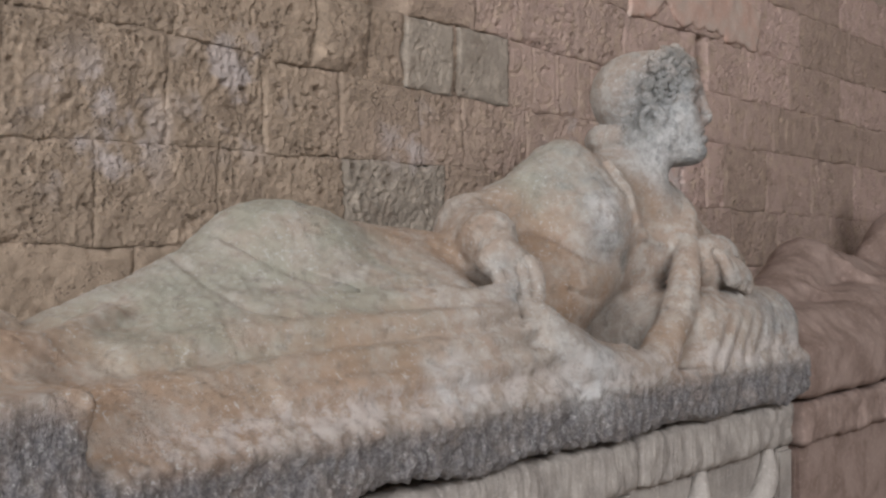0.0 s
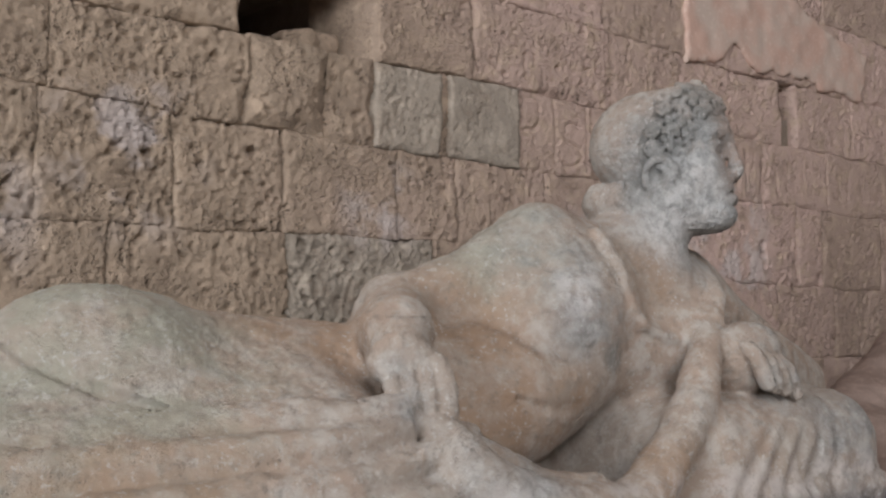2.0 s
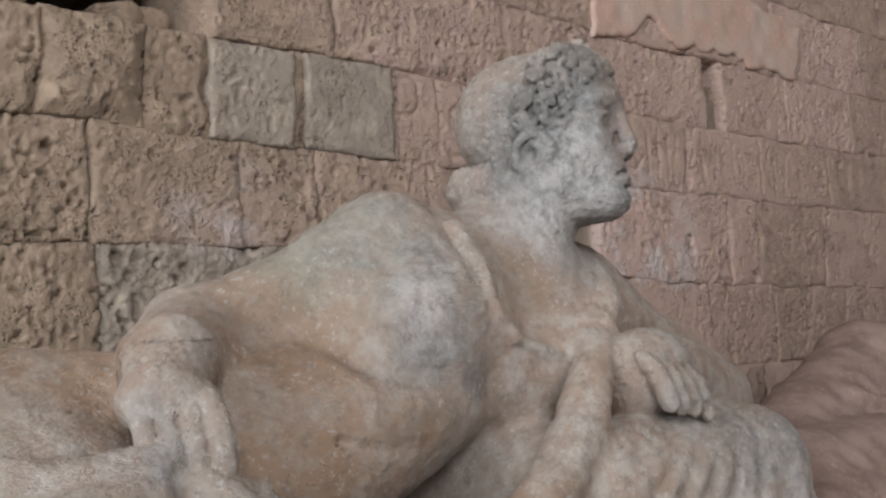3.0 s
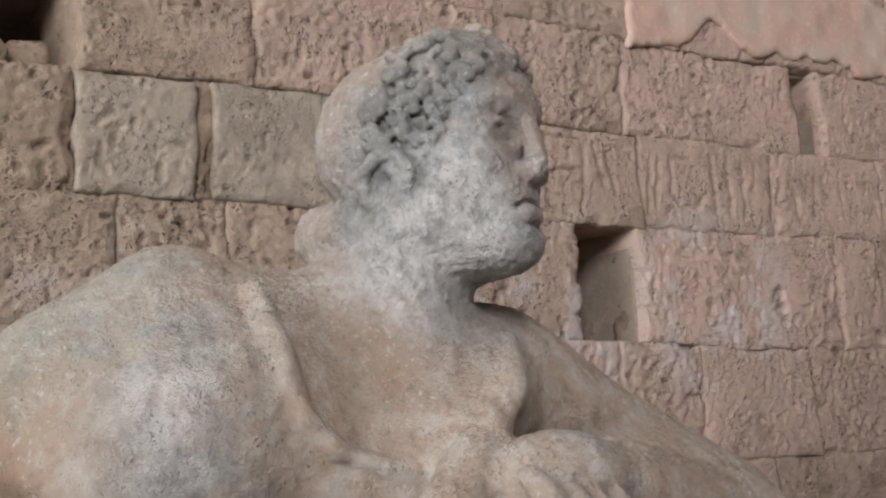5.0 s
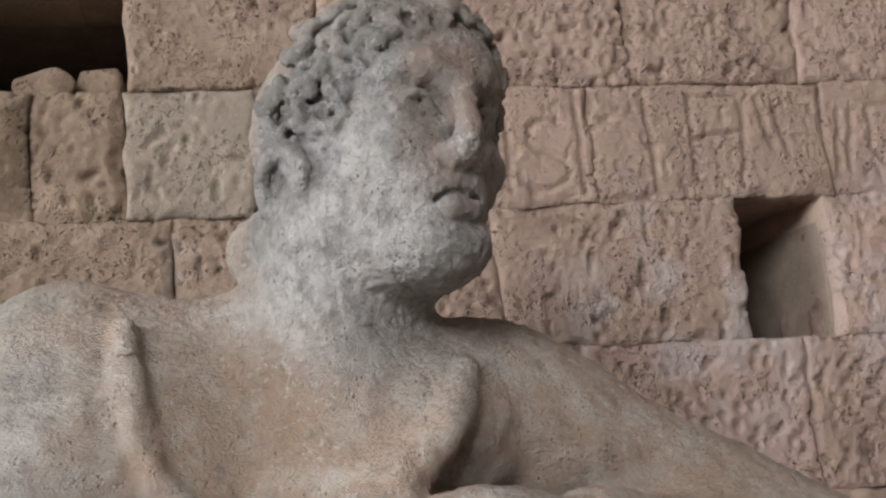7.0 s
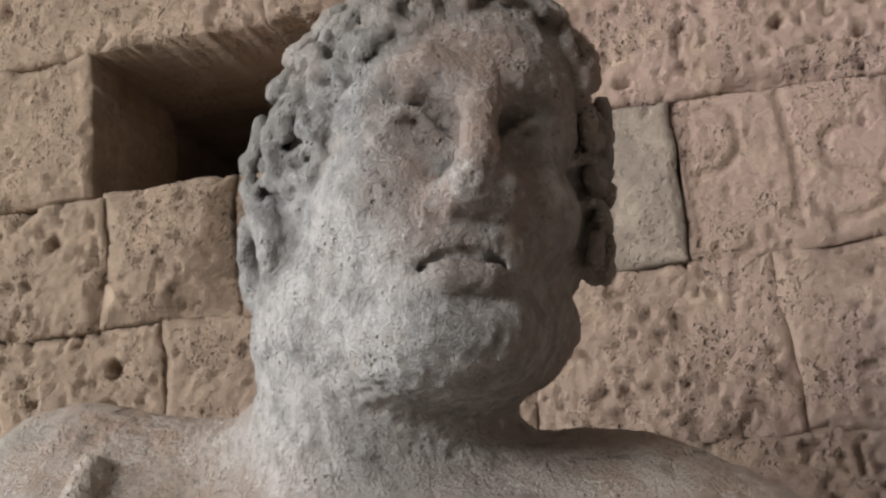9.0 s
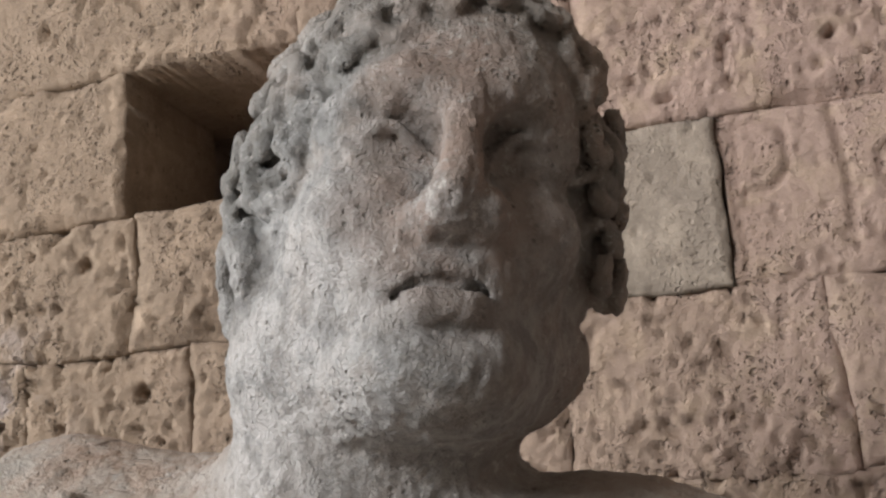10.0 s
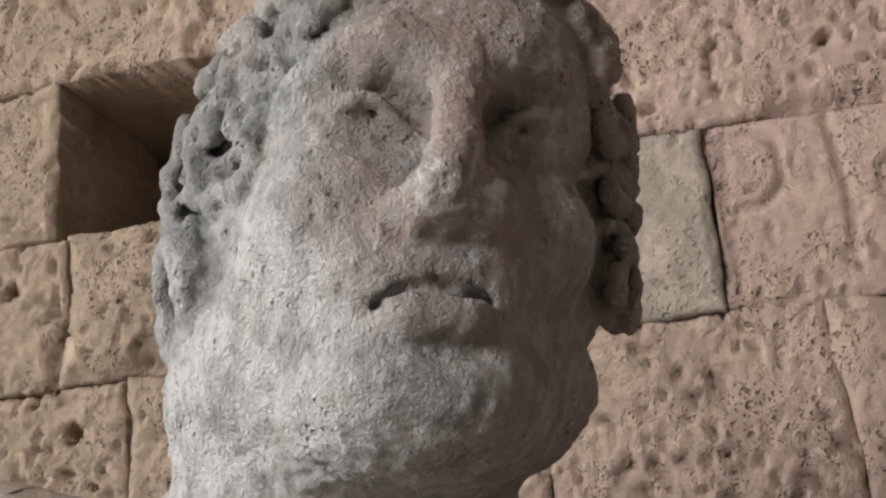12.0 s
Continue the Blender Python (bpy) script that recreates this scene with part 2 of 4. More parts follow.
class Shape:
    """A list of round forms, added and cut with soft seams, turned into one mesh."""

    def __init__(self):
        self.ops = []

    def op(self, fn, lo, hi, k, sign):
        self.ops.append((fn, np.array(lo, float), np.array(hi, float), k, sign))

    def ball(self, c, r, k=0.02, turn=None, sign=1):
        c, r = np.array(c, float), np.array(r, float) * np.ones(3)
        m = np.array(turn, float) if turn is not None else np.eye(3)

        def fn(p):
            q = (p - c) @ m
            k0 = np.sqrt(((q / r) ** 2).sum(-1))
            k1 = np.sqrt(((q / r ** 2) ** 2).sum(-1)) + 1e-9
            return k0 * (k0 - 1) / k1
        e = r.max()
        self.op(fn, c - e, c + e, k, sign)

    def limb(self, a, b, ra, rb, k=0.02, sign=1):
        a, b = np.array(a, float), np.array(b, float)
        d = b - a

        def fn(p):
            t = np.clip(((p - a) @ d) / (d @ d), 0, 1)
            return np.sqrt(((p - a - t[..., None] * d) ** 2).sum(-1)) - (ra + (rb - ra) * t)
        e = max(ra, rb)
        self.op(fn, np.minimum(a, b) - e, np.maximum(a, b) + e, k, sign)

    def cord(self, points, radii, k=0.01, sign=1, steps=5):
        """A round cord through the points, smoothed."""
        P = np.array(points, float)
        R = np.array(radii, float) * np.ones(len(P))
        ext = np.vstack([2 * P[0] - P[1], P, 2 * P[-1] - P[-2]])
        pts, rs = [], []
        for i in range(len(P) - 1):
            for s in np.arange(steps) / steps:
                a, b, c, d = ext[i:i + 4]
                pts.append(0.5 * (2 * b + (c - a) * s + (2 * a - 5 * b + 4 * c - d) * s * s + (3 * b - a - 3 * c + d) * s ** 3))
                rs.append(R[i] + (R[i + 1] - R[i]) * s)
        pts.append(P[-1])
        rs.append(R[-1])
        pts, rs = np.array(pts), np.array(rs)

        def fn(p):
            best = None
            for a, b, ra, rb in zip(pts, pts[1:], rs, rs[1:]):
                d = b - a
                t = np.clip(((p - a) @ d) / (d @ d + 1e-12), 0, 1)
                v = np.sqrt(((p - a - t[..., None] * d) ** 2).sum(-1)) - (ra + (rb - ra) * t)
                best = v if best is None else np.minimum(best, v)
            return best
        e = rs.max()
        self.op(fn, pts.min(0) - e, pts.max(0) + e, k, sign)

    def block(self, lo, hi, r, k=0.02, sign=1):
        lo, hi = np.array(lo, float), np.array(hi, float)
        c, half = (lo + hi) / 2, (hi - lo) / 2 - r

        def fn(p):
            q = np.abs(p - c) - half
            return np.sqrt((np.maximum(q, 0) ** 2).sum(-1)) + np.minimum(q.max(-1), 0) - r
        self.op(fn, lo, hi, k, sign)

    def mesh(self, lo, hi, h):
        """Corners and quads of the zero surface inside the box."""
        lo, hi = np.array(lo, float), np.array(hi, float)
        n = np.ceil((hi - lo) / h).astype(int) + 1
        axes = [lo[i] + h * np.arange(n[i]) for i in range(3)]
        d = np.full(n, 0.2, np.float32)
        for fn, a, b, k, sign in self.ops:
            pad = max(k * 1.2, 3 * h) + 0.006
            i0 = np.clip(np.floor((a - pad - lo) / h).astype(int), 0, n)
            i1 = np.clip(np.ceil((b + pad - lo) / h).astype(int) + 1, 0, n)
            if (i1 <= i0).any():
                continue
            s = tuple(slice(*x) for x in zip(i0, i1))
            p = np.stack(np.meshgrid(*(ax[q] for ax, q in zip(axes, s)), indexing="ij"), -1)
            v, old = fn(p), d[s]
            k = max(k, 1e-4)
            if sign > 0:
                w = np.maximum(k - np.abs(v - old), 0) / k
                d[s] = np.minimum(v, old) - w * w * k / 4
            else:
                w = np.maximum(k - np.abs(-v - old), 0) / k
                d[s] = np.maximum(-v, old) + w * w * k / 4
        inside = d < 0
        total, count = np.zeros((*(n - 1), 3), np.float32), np.zeros(n - 1, np.float32)
        quads = []
        full = [slice(0, m) for m in n]
        for ax in range(3):
            a, b = list(full), list(full)
            a[ax], b[ax] = slice(0, n[ax] - 1), slice(1, n[ax])
            va, vb = d[tuple(a)], d[tuple(b)]
            idx = np.argwhere(inside[tuple(a)] != inside[tuple(b)])
            t = va[tuple(idx.T)] / (va[tuple(idx.T)] - vb[tuple(idx.T)])
            place = idx.astype(np.float32)
            place[:, ax] += t
            o1, o2 = [x for x in range(3) if x != ax]
            if ax == 1:
                o1, o2 = o2, o1
            ring = []
            for e1, e2 in ((0, 0), (1, 0), (1, 1), (0, 1)):
                cell = idx.copy()
                cell[:, o1] -= e1
                cell[:, o2] -= e2
                ok = ((cell >= 0) & (cell < n - 1)).all(1)
                np.add.at(total, tuple(cell[ok].T), place[ok])
                np.add.at(count, tuple(cell[ok].T), 1)
                ring.append((cell, ok))
            keep = np.logical_and.reduce([r[1] for r in ring])
            flip = inside[tuple(a)][tuple(idx.T)][keep]
            quad = np.stack([np.ravel_multi_index(tuple(r[0][keep].T), tuple(n - 1)) for r in ring], 1)
            quad[flip] = quad[flip][:, ::-1]
            quads.append(quad)
        quads = np.vstack(quads)[:, ::-1]
        used, inv = np.unique(quads, return_inverse=True)
        co = (total.reshape(-1, 3)[used] / count.reshape(-1)[used][:, None]) * h + lo
        return co, inv.reshape(-1, 4)


def corner_normals(co, quads):
    fn = np.cross(co[quads[:, 2]] - co[quads[:, 0]], co[quads[:, 3]] - co[quads[:, 1]])
    out = np.zeros_like(co)
    for i in range(4):
        np.add.at(out, quads[:, i], fn)
    return out / (np.linalg.norm(out, axis=1)[:, None] + 1e-12)


def data_mesh(name, co, faces, material):
    me = bpy.data.meshes.new(name)
    me.from_pydata(np.asarray(co).tolist(), [], np.asarray(faces).tolist() if not isinstance(faces, list) else faces)
    me.materials.append(material)
    me.polygons.foreach_set("use_smooth", [True] * len(me.polygons))
    me.update()
    return me


def part(name, bm, material, parent=None, label=""):
    """Link a bmesh as one mesh object, under a thing or a part if one is given."""
    bmesh.ops.recalc_face_normals(bm, faces=bm.faces)
    me = bpy.data.meshes.new(name)
    bm.to_mesh(me)
    bm.free()
    me.materials.append(material)
    ob = new(name, me)
    ob.parent = parent
    return tagged(ob, label)


def box_bm(lo, hi, bevel=0.0):
    bm = bmesh.new()
    bmesh.ops.create_cube(bm, size=1)
    lo, hi = Vector(lo), Vector(hi)
    for v in bm.verts:
        v.co = Vector([lo[i] + (v.co[i] + 0.5) * (hi[i] - lo[i]) for i in range(3)])
    if bevel:
        bmesh.ops.bevel(bm, geom=bm.edges[:], offset=bevel, segments=2, affect="EDGES")
    return bm


def empty(name, at, label, category, group="", kind=""):
    ob = new(name)
    ob.location = at
    return tagged(ob, label, category, group, kind)


# ---- the reclining statue on its lid ----
S = Shape()
TORSO = np.array([[0.915, 0.05, 0.40], [0.0, 0.992, -0.124], [-0.403, 0.113, 0.908]]).T
# lid slab and the raised foot end
S.block((0.28, 1.05, 0.965), (2.515, 1.73, 1.065), 0.022, 0.01)
S.block((0.26, 1.045, 0.98), (0.64, 1.70, 1.152), 0.012, 0.03)
S.limb((0.25, 1.25, 1.12), (0.62, 1.25, 1.115), 0.09, 0.085, 0.06)
S.block((0.50, 1.42, 1.0), (2.50, 1.70, 1.13), 0.05, 0.05)
# draped legs
S.limb((0.70, 1.15, 1.065), (1.50, 1.135, 1.062), 0.07, 0.07, 0.04)
S.limb((0.60, 1.27, 1.10), (1.45, 1.21, 1.125), 0.085, 0.095, 0.05)
S.limb((1.18, 1.40, 1.250), (0.60, 1.36, 1.085), 0.105, 0.062, 0.05)
S.ball((1.20, 1.39, 1.233), (0.13, 0.13, 0.128), 0.05)
S.limb((1.17, 1.41, 1.25), (1.64, 1.37, 1.195), 0.115, 0.125, 0.06)
S.limb((0.95, 1.30, 1.13), (1.40, 1.28, 1.155), 0.10, 0.12, 0.06)
# long folds
rng0 = random.Random(3)
for pts, r in (
    (((1.47, 1.135, 1.205), (1.36, 1.125, 1.195), (1.20, 1.155, 1.19), (1.0, 1.19, 1.185), (0.78, 1.20, 1.165)), 0.02),
    (((1.50, 1.105, 1.175), (1.38, 1.098, 1.155), (1.20, 1.115, 1.15), (0.98, 1.13, 1.145), (0.72, 1.14, 1.13)), 0.017),
    (((1.54, 1.085, 1.135), (1.38, 1.078, 1.12), (1.18, 1.085, 1.115), (0.95, 1.10, 1.11)), 0.014),
    (((1.50, 1.15, 1.235), (1.42, 1.16, 1.225), (1.32, 1.18, 1.22), (1.2, 1.21, 1.215)), 0.018),
    (((0.82, 1.30, 1.215), (0.72, 1.25, 1.19), (0.62, 1.22, 1.18)), 0.02),
    (((0.70, 1.37, 1.20), (0.60, 1.33, 1.19), (0.45, 1.30, 1.17)), 0.03),
):
    S.cord(np.array(pts) + np.array((0, 0.0, -0.006)), r, 0.022)
for i in range(9):
    x = 1.30 + 0.02 * i + rng0.uniform(-0.01, 0.01)
    S.cord(((x, 1.20 - 0.006 * i, 1.222), (x + 0.06, 1.175 - 0.005 * i, 1.232 - 0.004 * i), (x + 0.13, 1.165 - 0.005 * i, 1.225 - 0.004 * i)), (0.006, 0.010, 0.006), 0.006, 1)
for pts in (
    ((1.045, 1.41, 1.340), (1.067, 1.33, 1.302), (1.089, 1.30, 1.281), (1.14, 1.255, 1.252), (1.20, 1.222, 1.226)),
    ((0.985, 1.41, 1.298), (0.976, 1.32, 1.262), (0.980, 1.262, 1.236), (1.0, 1.226, 1.213), (1.05, 1.20, 1.20)),
):
    S.cord(np.array(pts) + np.array((0, -0.003, 0.003)), 0.0095, 0.005, -1)
# trunk
S.ball((1.76, 1.29, 1.205), (0.15, 0.118, 0.10), 0.04, TORSO)
S.ball((1.87, 1.30, 1.255), (0.13, 0.10, 0.10), 0.03, TORSO)
S.ball((1.98, 1.335, 1.335), (0.18, 0.125, 0.15), 0.05, TORSO)
S.ball((1.905, 1.288, 1.362), (0.11, 0.092, 0.088), 0.05, TORSO)
S.ball((2.09, 1.285, 1.285), (0.10, 0.075, 0.085), 0.04, TORSO)
S.ball((2.195, 1.292, 1.375), (0.09, 0.082, 0.08), 0.05)
S.ball((2.14, 1.262, 1.31), (0.075, 0.07, 0.085), 0.04)
S.limb((1.60, 1.33, 1.17), (1.86, 1.33, 1.26), 0.12, 0.12, 0.05)
# shoulders and arms
S.ball((1.915, 1.335, 1.449), 0.078, 0.04)
S.ball((1.850, 1.345, 1.413), (0.075, 0.066, 0.062), 0.04)
S.limb((1.89, 1.335, 1.435), (1.645, 1.370, 1.345), 0.062, 0.050, 0.03)
S.limb((1.640, 1.364, 1.347), (1.545, 1.235, 1.318), 0.050, 0.042, 0.04)
S.limb((1.93, 1.345, 1.435), (2.12, 1.33, 1.43), 0.066, 0.07, 0.04)
S.limb((2.12, 1.345, 1.415), (2.32, 1.345, 1.352), 0.075, 0.072, 0.05)
S.limb((2.33, 1.34, 1.356), (2.56, 1.31, 1.218), 0.074, 0.072, 0.04)
S.ball((2.268, 1.338, 1.405), (0.080, 0.068, 0.066), 0.04)
S.limb((2.57, 1.29, 1.20), (2.31, 1.18, 1.272), 0.062, 0.05, 0.04)
# cushion under the elbow
S.block((1.99, 1.058, 0.99), (2.535, 1.56, 1.213), 0.098, 0.03)
# mantle roll round the trunk
S.cord(((1.528, 1.125, 1.190), (1.540, 1.10, 1.155), (1.585, 1.088, 1.112), (1.70, 1.08, 1.078), (1.84, 1.085, 1.075),
        (1.945, 1.105, 1.125), (2.035, 1.125, 1.195), (2.095, 1.148, 1.265), (2.145, 1.176, 1.322), (2.19, 1.208, 1.365)),
       (0.026, 0.038, 0.045, 0.043, 0.04, 0.037, 0.034, 0.030, 0.020, 0.011), 0.02)
S.cord(((1.585, 1.125, 1.175), (1.635, 1.115, 1.135), (1.70, 1.11, 1.108), (1.80, 1.11, 1.10)), (0.014, 0.025, 0.026, 0.02), 0.006)
# hand over the roll
S.limb((1.545, 1.235, 1.318), (1.508, 1.180, 1.288), 0.043, 0.036, 0.03)
S.limb((1.484, 1.184, 1.280), (1.534, 1.152, 1.274), 0.021, 0.021, 0.02)
for i in range(4):
    x, y = 1.479 + 0.0185 * i, 1.174 - 0.0125 * i
    S.cord(((x, y, 1.278), (x + 0.001, y - 0.014, 1.250), (x + 0.005, y - 0.014, 1.222), (x + 0.010, y - 0.010, 1.198)), (0.0125, 0.0122, 0.0115, 0.0095), 0.002, 1, 3)
# hand on the cushion
S.ball((2.218, 1.15, 1.285), (0.078, 0.05, 0.047), 0.025)
S.ball((2.20, 1.155, 1.26), (0.055, 0.05, 0.05), 0.02)
for i in range(4):
    x = 2.162 + 0.028 * i
    S.cord(((x, 1.112, 1.292 - 0.007 * i), (x + 0.009, 1.096, 1.270 - 0.007 * i), (x + 0.024, 1.09, 1.232 - 0.006 * i)), (0.012, 0.0145, 0.012), 0.003, 1, 3)
# gathered cloth fanning down from that hand
for i in range(5):
    S.cord(((2.235 + 0.03 * i, 1.083, 1.222), (2.165 + 0.048 * i, 1.06, 1.168), (2.10 + 0.06 * i, 1.054, 1.115), (2.055 + 0.064 * i, 1.05, 1.06)), (0.004, 0.008, 0.009, 0.007), 0.016, -1)
# garland on the chest
S.cord(((1.970, 1.256, 1.476), (1.973, 1.230, 1.442), (1.978, 1.213, 1.405), (1.990, 1.206, 1.362), (2.020, 1.203, 1.328)), (0.009, 0.0112, 0.011, 0.009, 0.006), 0.012)
S.cord(((2.020, 1.206, 1.328), (2.080, 1.200, 1.307), (2.130, 1.190, 1.318), (2.170, 1.178, 1.336)), (0.006, 0.007, 0.009, 0.012), 0.014)
S.cord(((2.165, 1.172, 1.335), (2.197, 1.192, 1.362), (2.218, 1.212, 1.390), (2.236, 1.240, 1.420)), (0.013, 0.015, 0.016, 0.010), 0.010)
# neck
S.limb((2.168, 1.288, 1.55), (2.105, 1.325, 1.40), 0.067, 0.09, 0.035)
S.limb((2.118, 1.243, 1.53), (2.14, 1.245, 1.41), 0.022, 0.015, 0.04)
S.ball((1.718, 1.176, 1.222), (0.009, 0.012, 0.007), 0.004, None, -1)
S.cord(((1.722, 1.175, 1.217), (1.772, 1.171, 1.210), (1.82, 1.180, 1.206), (1.859, 1.195, 1.205)), (0.004, 0.005, 0.005, 0.003), 0.012, -1)
S.cord(((1.755, 1.27, 1.335), (1.79, 1.215, 1.305), (1.86, 1.185, 1.287), (1.97, 1.188, 1.272)), (0.003, 0.004, 0.004, 0.002), 0.04, -1)

# head: across, forward and up from the mouth, turned and leaning a little
O = np.array((2.234, 1.173, 1.547))
LEFT, LEAN_HEAD = radians(30.7), radians(5)
U = np.array((math.cos(LEFT) * math.cos(LEAN_HEAD), math.sin(LEFT) * math.cos(LEAN_HEAD), -math.sin(LEAN_HEAD)))
F = np.array((math.sin(LEFT), -math.cos(LEFT), 0.0))
W = np.cross(U, -F)
FACE = np.stack([U, F, W], 1)


def at(u, f, w):
    return O + u * U + f * F + w * W


def face_cord(points, radii, k, sign=1, steps=4):
    S.cord([at(*p) for p in points], radii, k, sign, steps)


def face_ball(c, r, k, sign=1):
    S.ball(at(*c), r, k, FACE, sign)


# skull under its smooth cap, face and jaw
face_ball((0.014, -0.150, 0.098), (0.094, 0.105, 0.098), 0.03)
face_ball((0.018, -0.100, 0.148), (0.070, 0.062, 0.044), 0.03)
face_ball((0.044, -0.084, 0.142), (0.044, 0.042, 0.040), 0.03)
face_ball((0.004, -0.088, 0.026), (0.076, 0.069, 0.086), 0.03)
face_ball((0.010, -0.080, 0.100), (0.061, 0.062, 0.062), 0.03)
face_ball((0.028, -0.066, 0.120), (0.046, 0.054, 0.045), 0.03)
for s in (-1, 1):
    S.limb(at(0.003 + s * 0.018, -0.034, -0.030), at(0.006 + s * 0.062, -0.112, -0.012), 0.022, 0.022, 0.03)
    S.limb(at(0.006 + s * 0.064, -0.112, -0.010), at(0.006 + s * 0.072, -0.118, 0.05), 0.02, 0.018, 0.03)
face_ball((0.003, -0.0235, -0.031), (0.034, 0.0245, 0.0205), 0.016)
face_ball((0.003, -0.060, -0.035), (0.045, 0.04, 0.022), 0.02)
# muzzle
face_ball((0.003, -0.024, 0.012), (0.036, 0.021, 0.026), 0.02)
for s in (-1, 1):
    # cheekbone, socket, eyeball, lids, brow
    face_ball((0.009 + s * 0.043, -0.043, 0.043), (0.024, 0.022, 0.020), 0.03)
    face_ball((0.010 + s * 0.032, -0.006, 0.082), (0.028, 0.028, 0.0195), 0.009, -1)
    face_ball((0.010 + s * 0.0195, -0.012, 0.079), (0.0095, 0.014, 0.012), 0.006, -1)
    face_ball((0.010 + s * 0.034, -0.0460, 0.078), (0.022, 0.0195, 0.0145), 0.006)
    face_cord(((0.010 + s * 0.018, -0.026, 0.077), (0.010 + s * 0.031, -0.0215, 0.088), (0.010 + s * 0.046, -0.029, 0.086), (0.010 + s * 0.057, -0.044, 0.076)), 0.0032, 0.008)
    face_cord(((0.010 + s * 0.012, -0.0165, 0.108), (0.010 + s * 0.026, -0.0185, 0.114), (0.010 + s * 0.044, -0.032, 0.110), (0.010 + s * 0.060, -0.052, 0.094)), (0.008, 0.0095, 0.0095, 0.008), 0.016)
# nose, broken off along a slanting face
face_cord(((0.012, -0.020, 0.112), (0.0105, -0.0095, 0.092), (0.008, -0.003, 0.072), (0.005, 0.001, 0.054), (0.002, 0.000, 0.042)), (0.011, 0.0095, 0.0098, 0.0115, 0.0125), 0.012)
face_ball((-0.0085, -0.010, 0.036), (0.0095, 0.012, 0.0095), 0.008)
face_ball((0.020, -0.007, 0.041), (0.012, 0.013, 0.013), 0.009)
S.ball(at(0.022, 0.026, 0.036), (0.013, 0.021, 0.026), 0.003, FACE @ np.array(((0.94, 0.34, 0), (-0.34, 0.94, 0), (0, 0, 1.0))), -1)
face_ball((0.009, 0.005, 0.0225), (0.018, 0.012, 0.0068), 0.003, -1)
# lips
face_cord(((-0.019, -0.0185, 0.006), (-0.011, -0.0130, 0.0115), (-0.002, -0.0110, 0.0132), (0.011, -0.0125, 0.0120), (0.025, -0.0190, 0.006)), (0.003, 0.0045, 0.0048, 0.0045, 0.003), 0.005)
face_cord(((-0.0170, -0.0165, -0.0072), (-0.010, -0.0076, -0.0050), (0.002, -0.0064, -0.0054), (0.014, -0.0074, -0.0056), (0.0225, -0.0160, -0.0068)), (0.0062, 0.0090, 0.0094, 0.0090, 0.0062), 0.003)
face_cord(((-0.0205, -0.0150, -0.0020), (-0.015, -0.0095, 0.0022), (-0.008, -0.0040, 0.0056), (0.006, -0.0035, 0.0054), (0.017, -0.0080, 0.0032), (0.0265, -0.0150, -0.0005)), (0.0040, 0.0040, 0.0038, 0.0040, 0.0040, 0.0040), 0.001, -1)
face_ball((0.003, 0.0040, -0.0180), (0.024, 0.0115, 0.0040), 0.005, -1)
# roll of hair from ear to ear round the nape, deeply lobed
NAPE = np.array(((-0.064, -0.145, -0.012), (-0.064, -0.170, -0.010), (-0.058, -0.202, -0.010), (-0.048, -0.230, -0.010), (0.0, -0.244, -0.008), (0.060, -0.238, -0.004), (0.090, -0.200, 0.0), (0.098, -0.165, 0.002), (0.092, -0.135, 0.002)))
face_cord(NAPE, (0.017, 0.019, 0.020, 0.021, 0.021, 0.021, 0.020, 0.019, 0.017), 0.016)
rng = random.Random(7)
for i in range(24):
    g = i / 23 * 7.99
    c = NAPE[int(g)] + (NAPE[int(g) + 1] - NAPE[int(g)]) * (g % 1)
    out = (c - np.array((0.006, -0.15, c[2]))) / np.linalg.norm(c - np.array((0.006, -0.15, c[2])))
    c = c + out * 0.010
    lean = rng.uniform(-0.006, 0.006)
    side = np.array((-out[1], out[0], 0)) * lean
    face_cord((c - out * 0.004 + np.array((0, 0, 0.026)), c + out * 0.004 + side + np.array((0, 0, 0.012)), c + out * 0.005 - side + np.array((0, 0, -0.006)), c - out * 0.004 + np.array((0, 0, -0.024))), (0.005, 0.0075, 0.0078, 0.0055), 0.003, 1, 3)
# thick band of curls round the face, with drilled holes between them
LINE = np.array(((0.0, -0.034, 0.158), (0.028, -0.038, 0.149), (0.049, -0.054, 0.124), (0.060, -0.068, 0.094), (0.066, -0.082, 0.062), (0.072, -0.094, 0.030)))
REAR = np.array(((0.0, -0.082, 0.197), (0.042, -0.094, 0.184), (0.074, -0.112, 0.153), (0.092, -0.126, 0.110), (0.096, -0.138, 0.074), (0.092, -0.146, 0.042)))


def hair_at(s, w, side, out=0.0):
    s = min(max(s, 0.0), 4.99)
    j = int(s)
    a = LINE[j] + (LINE[j + 1] - LINE[j]) * (s - j)
    b = REAR[j] + (REAR[j + 1] - REAR[j]) * (s - j)
    p = a + (b - a) * w
    away = p - np.array((0, -0.12, 0.07))
    p = p + away / np.linalg.norm(away) * (0.005 + (0.013 * max(0.0, 1 - ((s - 1.3) / 1.9) ** 2) if side > 0 else 0.0) + 0.008 * math.sin(math.pi * min(max(w, 0), 1)) + out)
    return at(0.008 + p[0] * side * (1.30 - 0.17 * w if side > 0 else 1.03), p[1], p[2])


